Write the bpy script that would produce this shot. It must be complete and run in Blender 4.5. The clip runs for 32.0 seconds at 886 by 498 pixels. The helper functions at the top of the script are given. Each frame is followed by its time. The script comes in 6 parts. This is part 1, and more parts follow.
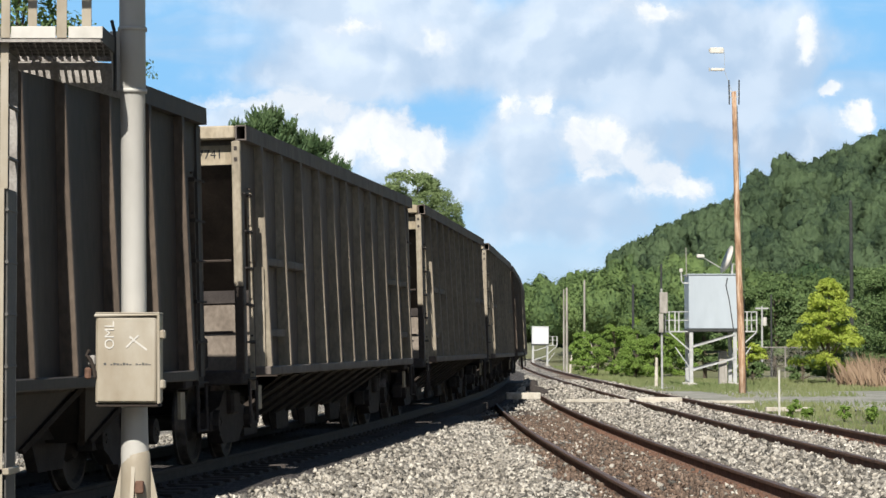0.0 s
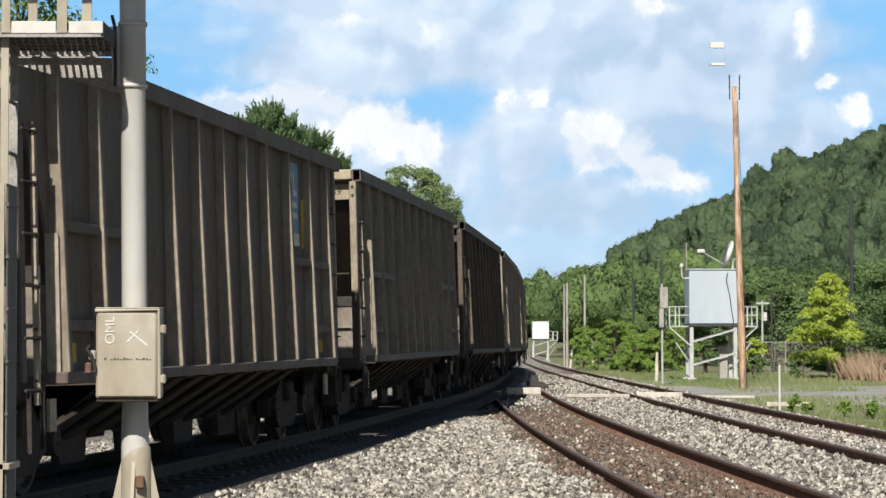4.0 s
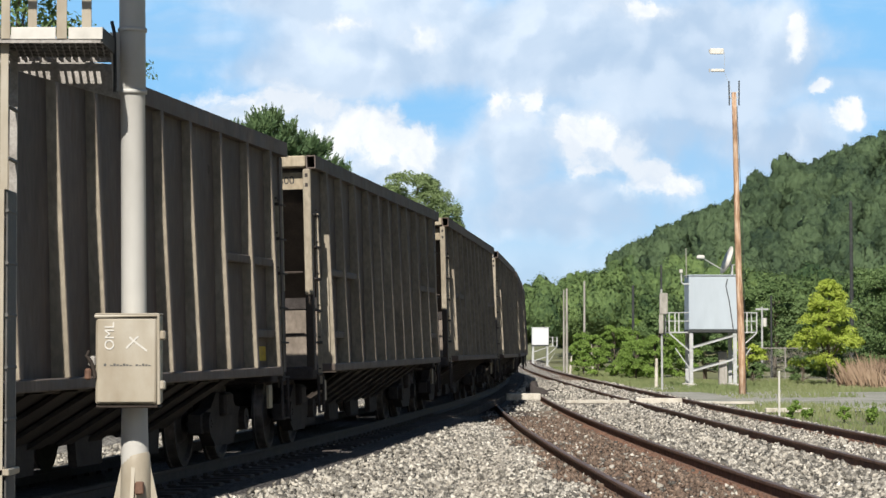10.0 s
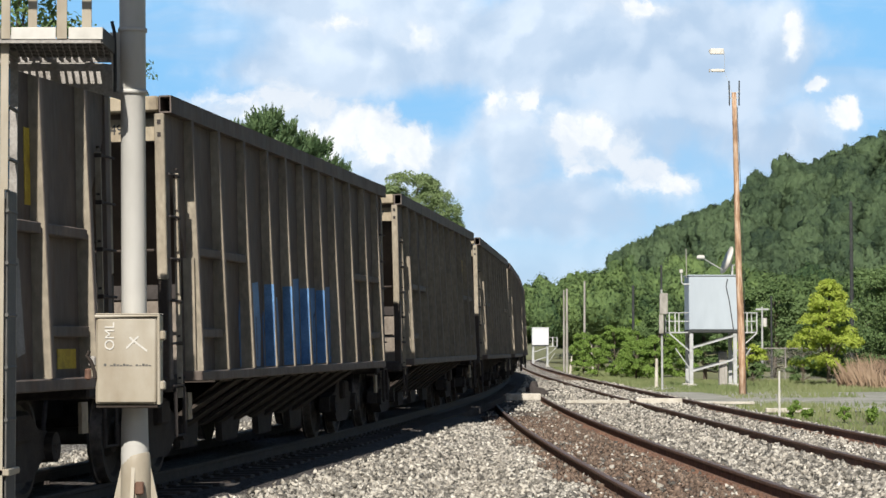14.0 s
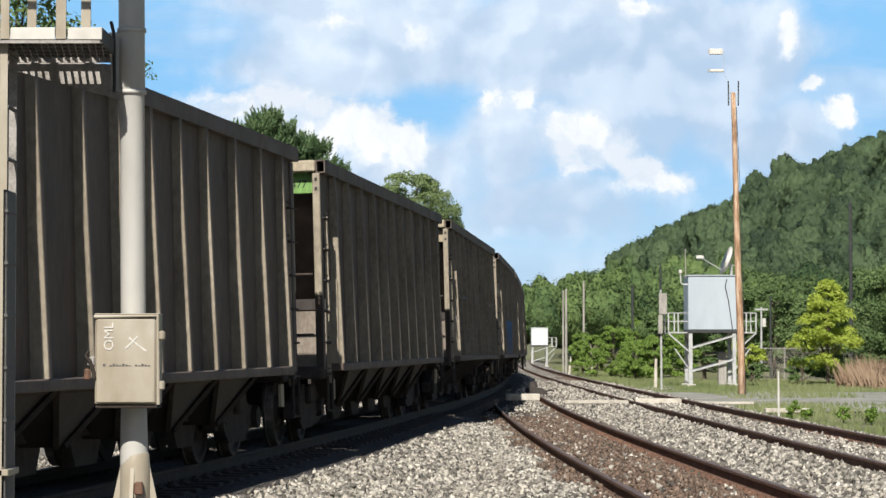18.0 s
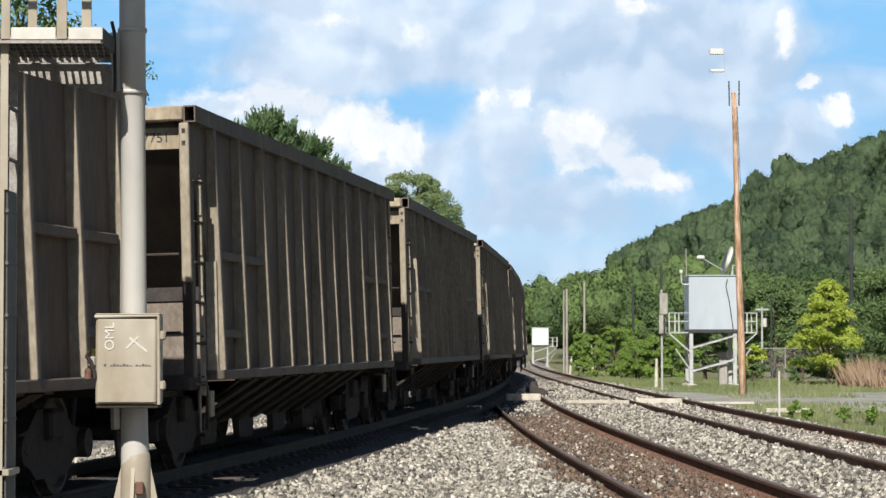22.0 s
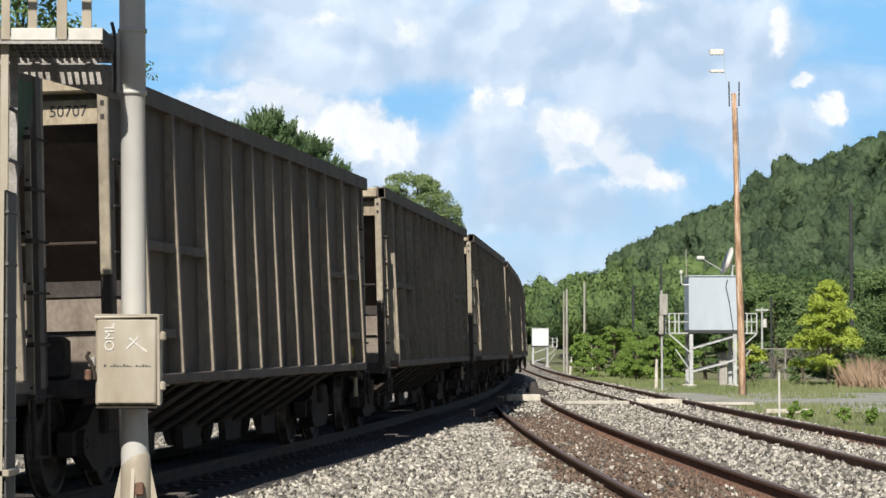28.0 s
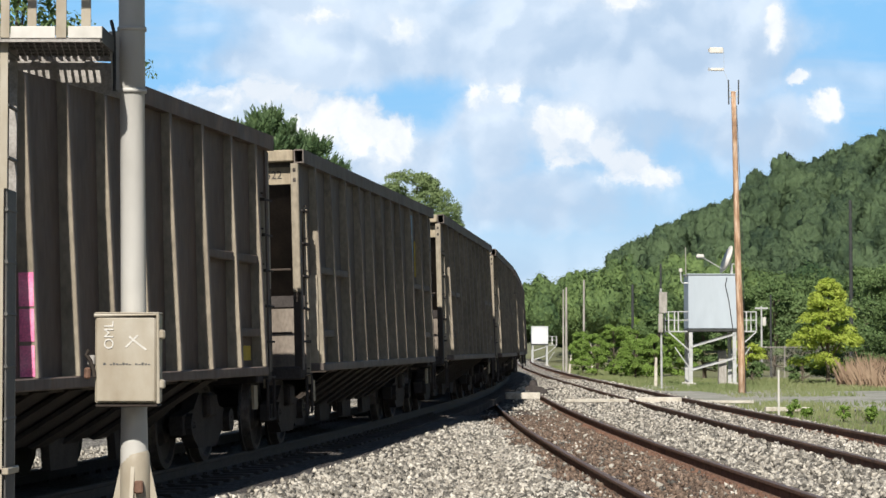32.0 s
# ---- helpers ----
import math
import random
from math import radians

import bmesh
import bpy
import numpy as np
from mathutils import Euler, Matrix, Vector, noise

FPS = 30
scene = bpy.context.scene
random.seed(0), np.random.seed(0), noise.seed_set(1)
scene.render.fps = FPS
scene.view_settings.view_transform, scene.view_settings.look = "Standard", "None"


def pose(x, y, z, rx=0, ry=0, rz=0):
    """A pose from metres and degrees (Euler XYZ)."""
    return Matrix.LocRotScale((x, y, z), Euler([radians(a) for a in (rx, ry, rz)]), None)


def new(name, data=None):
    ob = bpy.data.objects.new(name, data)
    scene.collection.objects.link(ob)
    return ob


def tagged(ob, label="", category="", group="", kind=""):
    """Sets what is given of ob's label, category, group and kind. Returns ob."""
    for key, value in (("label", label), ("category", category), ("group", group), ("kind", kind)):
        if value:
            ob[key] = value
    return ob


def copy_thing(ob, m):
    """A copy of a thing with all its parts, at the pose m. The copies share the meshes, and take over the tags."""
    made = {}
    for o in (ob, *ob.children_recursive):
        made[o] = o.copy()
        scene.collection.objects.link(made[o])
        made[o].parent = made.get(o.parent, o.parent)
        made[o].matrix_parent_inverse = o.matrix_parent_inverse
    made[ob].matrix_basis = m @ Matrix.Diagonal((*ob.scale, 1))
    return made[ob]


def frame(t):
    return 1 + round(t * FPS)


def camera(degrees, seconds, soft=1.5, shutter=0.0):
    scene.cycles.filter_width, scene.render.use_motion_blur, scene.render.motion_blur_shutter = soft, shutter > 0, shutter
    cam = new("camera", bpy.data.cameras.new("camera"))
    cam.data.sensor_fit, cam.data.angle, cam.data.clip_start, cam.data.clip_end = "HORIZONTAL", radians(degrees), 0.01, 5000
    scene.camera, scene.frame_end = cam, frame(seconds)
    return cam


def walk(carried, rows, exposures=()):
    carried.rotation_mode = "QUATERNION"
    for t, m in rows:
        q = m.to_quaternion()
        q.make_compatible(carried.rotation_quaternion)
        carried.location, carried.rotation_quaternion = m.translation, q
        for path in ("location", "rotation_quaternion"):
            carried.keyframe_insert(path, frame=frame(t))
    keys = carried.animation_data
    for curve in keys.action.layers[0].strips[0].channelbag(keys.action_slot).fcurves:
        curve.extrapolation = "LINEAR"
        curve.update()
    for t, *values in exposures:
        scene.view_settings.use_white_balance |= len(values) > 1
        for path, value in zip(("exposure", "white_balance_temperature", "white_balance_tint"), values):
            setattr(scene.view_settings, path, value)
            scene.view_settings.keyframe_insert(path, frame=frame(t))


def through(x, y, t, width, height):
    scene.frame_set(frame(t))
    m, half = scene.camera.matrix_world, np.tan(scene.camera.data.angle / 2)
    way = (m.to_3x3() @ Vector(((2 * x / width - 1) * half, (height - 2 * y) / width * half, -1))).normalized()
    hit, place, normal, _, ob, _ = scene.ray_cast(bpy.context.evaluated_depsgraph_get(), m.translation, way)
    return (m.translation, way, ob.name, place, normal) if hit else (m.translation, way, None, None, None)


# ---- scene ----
F = 4467.5          # focal length in picture units of a 1568 wide picture
EYE = (0.0, 0.0, 1.296)
cam = camera(math.degrees(2 * math.atan(784 / F)), 32.0, soft=1.5, shutter=0.06)

# small sway of the tripod: seconds, tilt, swing
SWAY = ((0, -3.0, 0), (0.5, -5.0, 0.5), (1, -6.0, 1), (1.5, -7.3, 1), (2, -9.0, 0.7), (2.5, -11.0, 0), (3, -13.0, 0),
        (3.5, -13.3, 0.8), (4.5, -9.0, 0.3), (5.5, -3.3, 0), (6, -1.7, 0), (7, -1.3, 0), (8, 0, 0), (9, 0, 0),
        (10, -1.5, 0), (11, -0.4, 0), (12, -0.2, 0), (13, -1.3, 0), (14, -1.3, 0.2), (16.5, -2.2, 0), (17, -2.2, 0),
        (18, -1.0, -1.2), (19, -1.0, 0), (20, -1.6, -1.2), (21, -0.5, 0), (22, -1.0, 0), (23, -1.2, 0), (24, -1.0, 0),
        (25, -1.0, 0), (25.5, -2.2, 0), (27.5, -0.4, 0), (28, 0, 0), (29, -1.5, -0.3), (30, -1.6, -0.2), (31, -2.0, -0.2),
        (32, -3.2, -0.9))
walk(cam, [(t, pose(*EYE, 90 + math.degrees(math.atan((181.1 + d) / F)), 0, math.degrees(w / F))) for t, d, w in SWAY])

# ---- light ----
SUN_AZ, SUN_EL = 8.4, 41.0     # the way the light travels, degrees from +y towards +x; height
az, el = radians(SUN_AZ), radians(SUN_EL)
sun = new("sun", bpy.data.lights.new("sun", "SUN"))
sun.data.energy, sun.data.angle, sun.data.color = 5.0, radians(0.53), (1.0, 0.95, 0.86)
way = Vector((math.sin(az) * math.cos(el), math.cos(az) * math.cos(el), -math.sin(el)))
sun.rotation_euler = way.to_track_quat("-Z", "Y").to_euler()
sun.location = (-20, -60, 80)

world = bpy.data.worlds.new("sky")
scene.world = world
world.use_nodes = True
wn, wl = world.node_tree.nodes, world.node_tree.links
sky = wn.new("ShaderNodeTexSky")
sky.sky_type, sky.sun_disc = "NISHITA", False
sky.sun_elevation, sky.sun_rotation = el, math.atan2(-way.x, -way.y)
sky.air_density, sky.dust_density, sky.ozone_density = 1.0, 0.6, 2.0
wl.new(sky.outputs[0], wn["Background"].inputs[0])
wn["Background"].inputs[1].default_value = 0.05
scene.view_settings.exposure = 0.4
# ---- materials ----
def node_mat(name):
    m = bpy.data.materials.new(name)
    m.use_nodes = True
    return m, m.node_tree.nodes, m.node_tree.links, m.node_tree.nodes["Principled BSDF"]


def rgb(c, k=1.0):
    return (c[0] * k, c[1] * k, c[2] * k, 1)


def surface(name, base, dark, light, scale=6.0, rough=0.7, metal=0.0, bump=0.3, fine=60.0, streak=0.0, rand=0.0, island=0.0, spec=0.4, dist=0.01, grain=0.25, rust=0.0):
    """Base colour broken by stains (dark), scuffs (light) and grain; streak stretches the stains downwards."""
    m, n, l, b = node_mat(name)
    co = n.new("ShaderNodeTexCoord")
    mp = n.new("ShaderNodeMapping")
    mp.inputs["Scale"].default_value = (1, 1, 1 - 0.9 * streak)
    l.new(co.outputs["Object"], mp.inputs[0])
    info = n.new("ShaderNodeObjectInfo")
    add = n.new("ShaderNodeVectorMath")
    add.operation = "MULTIPLY_ADD"
    cmb = n.new("ShaderNodeCombineXYZ")
    for i in range(3):
        l.new(info.outputs["Random"], cmb.inputs[i])
    l.new(cmb.outputs[0], add.inputs[0])
    add.inputs[1].default_value = (37, 53, 71)
    l.new(mp.outputs[0], add.inputs[2])
    a = n.new("ShaderNodeTexNoise")
    a.inputs["Scale"].default_value, a.inputs["Detail"].default_value, a.inputs["Roughness"].default_value = scale, 6, 0.65
    l.new(add.outputs[0], a.inputs["Vector"])
    f = n.new("ShaderNodeTexNoise")
    f.inputs["Scale"].default_value, f.inputs["Detail"].default_value = fine, 4
    l.new(add.outputs[0], f.inputs["Vector"])
    ra = n.new("ShaderNodeValToRGB")
    e = ra.color_ramp.elements
    e[0].position, e[0].color = 0.3, rgb(dark)
    e[1].position, e[1].color = 0.72, rgb(light)
    mid = e.new(0.5)
    mid.color = rgb(base)
    l.new(a.outputs[0], ra.inputs[0])
    mx = n.new("ShaderNodeMix")
    mx.data_type, mx.blend_type = "RGBA", "MULTIPLY"
    mx.inputs[0].default_value = 1.0
    rf = n.new("ShaderNodeMapRange")
    rf.inputs[1].default_value, rf.inputs[2].default_value = 0.25, 0.75
    rf.inputs[3].default_value, rf.inputs[4].default_value = 1 - grain, 1 + 0.85 * grain
    l.new(f.outputs[0], rf.inputs[0])
    l.new(ra.outputs[0], mx.inputs[6])
    l.new(rf.outputs[0], mx.inputs[7])
    col = mx.outputs[2]
    for amount, src in ((rand, info.outputs["Random"]), (island, None)):
        if amount:
            if src is None:
                src = n.new("ShaderNodeNewGeometry").outputs["Random Per Island"]
            r2 = n.new("ShaderNodeMapRange")
            r2.inputs[3].default_value, r2.inputs[4].default_value = 1 - amount, 1 + amount
            l.new(src, r2.inputs[0])
            m2 = n.new("ShaderNodeMix")
            m2.data_type, m2.blend_type = "RGBA", "MULTIPLY"
            m2.inputs[0].default_value = 1.0
            l.new(col, m2.inputs[6])
            l.new(r2.outputs[0], m2.inputs[7])
            col = m2.outputs[2]
    if rust:
        rn = n.new("ShaderNodeTexNoise")
        rn.inputs["Scale"].default_value, rn.inputs["Detail"].default_value, rn.inputs["Roughness"].default_value = 2.3, 8, 0.72
        l.new(add.outputs[0], rn.inputs["Vector"])
        rm = n.new("ShaderNodeMapRange")
        rm.inputs[1].default_value, rm.inputs[2].default_value = 0.56, 0.74
        rm.inputs[4].default_value = rust
        l.new(rn.outputs[0], rm.inputs[0])
        m3 = n.new("ShaderNodeMix")
        m3.data_type = "RGBA"
        m3.inputs[7].default_value = (0.15, 0.078, 0.042, 1)
        l.new(rm.outputs[0], m3.inputs[0])
        l.new(col, m3.inputs[6])
        col = m3.outputs[2]
    l.new(col, b.inputs["Base Color"])
    b.inputs["Metallic"].default_value = metal
    b.inputs["Specular IOR Level"].default_value = spec
    rr = n.new("ShaderNodeMapRange")
    rr.inputs[3].default_value, rr.inputs[4].default_value = max(0.05, rough - 0.15), min(1, rough + 0.15)
    l.new(a.outputs[0], rr.inputs[0])
    l.new(rr.outputs[0], b.inputs["Roughness"])
    if bump:
        bp = n.new("ShaderNodeBump")
        bp.inputs["Strength"].default_value, bp.inputs["Distance"].default_value = bump, dist
        l.new(f.outputs[0], bp.inputs["Height"])
        l.new(bp.outputs[0], b.inputs["Normal"])
        if rust:
            # dents in the thin sheets
            dn = n.new("ShaderNodeTexNoise")
            dn.inputs["Scale"].default_value, dn.inputs["Detail"].default_value = 1.6, 2
            l.new(co.outputs["Object"], dn.inputs["Vector"])
            dp = n.new("ShaderNodeBump")
            dp.inputs["Strength"].default_value, dp.inputs["Distance"].default_value = 0.6, 0.12
            l.new(dn.outputs[0], dp.inputs["Height"])
            l.new(dp.outputs[0], bp.inputs["Normal"])
    return m


def pebbles(name, base, dark, light, scale):
    """Packed crushed stone: each stone has a tone of its own, and the gaps between them are dark and deep."""
    m, n, l, b = node_mat(name)
    co = n.new("ShaderNodeTexCoord")
    vo, edge = n.new("ShaderNodeTexVoronoi"), n.new("ShaderNodeTexVoronoi")
    edge.feature = "DISTANCE_TO_EDGE"
    for q in (vo, edge):
        q.inputs["Scale"].default_value = scale
        l.new(co.outputs["Object"], q.inputs["Vector"])
    big = n.new("ShaderNodeTexNoise")
    big.inputs["Scale"].default_value, big.inputs["Detail"].default_value = 0.9, 5
    l.new(co.outputs["Object"], big.inputs["Vector"])
    sep = n.new("ShaderNodeSeparateColor")
    l.new(vo.outputs["Color"], sep.inputs[0])
    tone = n.new("ShaderNodeMath")
    tone.operation = "MULTIPLY_ADD"
    tone.inputs[1].default_value = 0.35
    l.new(big.outputs[0], tone.inputs[0])
    sub = n.new("ShaderNodeMath")
    sub.operation = "SUBTRACT"
    sub.inputs[1].default_value = 0.175
    l.new(sep.outputs[0], sub.inputs[0])
    l.new(sub.outputs[0], tone.inputs[2])
    ra = n.new("ShaderNodeValToRGB")
    e = ra.color_ramp.elements
    e[0].position, e[0].color = 0.05, rgb(dark)
    e[1].position, e[1].color = 0.95, rgb(light)
    e.new(0.5).color = rgb(base)
    l.new(tone.outputs[0], ra.inputs[0])
    gap = n.new("ShaderNodeMapRange")
    gap.inputs[2].default_value, gap.inputs[3].default_value = 0.16, 0.3
    l.new(edge.outputs["Distance"], gap.inputs[0])
    mx = n.new("ShaderNodeMix")
    mx.data_type, mx.blend_type = "RGBA", "MULTIPLY"
    mx.inputs[0].default_value = 1.0
    l.new(ra.outputs[0], mx.inputs[6])
    l.new(gap.outputs[0], mx.inputs[7])
    l.new(mx.outputs[2], b.inputs["Base Color"])
    b.inputs["Roughness"].default_value = 0.95
    bp = n.new("ShaderNodeBump")
    bp.inputs["Strength"].default_value, bp.inputs["Distance"].default_value = 1.0, 0.5 / scale
    l.new(gap.outputs[0], bp.inputs["Height"])
    l.new(bp.outputs[0], b.inputs["Normal"])
    return m


def leaf(name, a, b2, through=0.3, rough=0.6, each=0.45, clump=0.0):
    """Leaves: colour changes from leaf to leaf, and light passes through."""
    m, n, l, b = node_mat(name)
    g = n.new("ShaderNodeNewGeometry")
    co = n.new("ShaderNodeTexCoord")
    no = n.new("ShaderNodeTexNoise")
    no.inputs["Scale"].default_value, no.inputs["Detail"].default_value = 0.12, 3
    l.new(co.outputs["Object"], no.inputs["Vector"])
    s = n.new("ShaderNodeMath")
    s.operation = "MULTIPLY_ADD"
    s.inputs[1].default_value = each
    l.new(g.outputs["Random Per Island"], s.inputs[0])
    o = n.new("ShaderNodeMath")
    o.operation = "MULTIPLY_ADD"
    o.inputs[1].default_value, o.inputs[2].default_value = 1.6, -0.5
    l.new(no.outputs[0], o.inputs[0])
    l.new(o.outputs[0], s.inputs[2])
    ra = n.new("ShaderNodeValToRGB")
    ra.color_ramp.elements[0].color, ra.color_ramp.elements[1].color = rgb(a), rgb(b2)
    l.new(s.outputs[0], ra.inputs[0])
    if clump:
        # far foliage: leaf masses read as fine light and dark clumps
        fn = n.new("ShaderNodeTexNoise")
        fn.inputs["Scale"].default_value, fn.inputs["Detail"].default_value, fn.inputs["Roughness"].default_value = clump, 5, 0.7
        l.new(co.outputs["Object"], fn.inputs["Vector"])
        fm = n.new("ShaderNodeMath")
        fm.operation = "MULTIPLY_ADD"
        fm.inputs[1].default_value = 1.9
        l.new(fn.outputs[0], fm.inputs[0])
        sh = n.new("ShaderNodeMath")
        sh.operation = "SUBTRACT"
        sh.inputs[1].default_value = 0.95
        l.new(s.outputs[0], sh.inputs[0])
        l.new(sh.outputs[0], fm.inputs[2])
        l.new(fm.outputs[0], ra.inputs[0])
        bp = n.new("ShaderNodeBump")
        bp.inputs["Strength"].default_value, bp.inputs["Distance"].default_value = 0.9, 0.9 / clump
        l.new(fn.outputs[0], bp.inputs["Height"])
        l.new(bp.outputs[0], b.inputs["Normal"])
    l.new(ra.outputs[0], b.inputs["Base Color"])
    b.inputs["Roughness"].default_value = rough
    b.inputs["Specular IOR Level"].default_value = 0.25
    t = n.new("ShaderNodeBsdfTranslucent")
    l.new(ra.outputs[0], t.inputs[0])
    mx = n.new("ShaderNodeMixShader")
    mx.inputs[0].default_value = through
    l.new(b.outputs[0], mx.inputs[1])
    l.new(t.outputs[0], mx.inputs[2])
    l.new(mx.outputs[0], n["Material Output"].inputs[0])
    return m


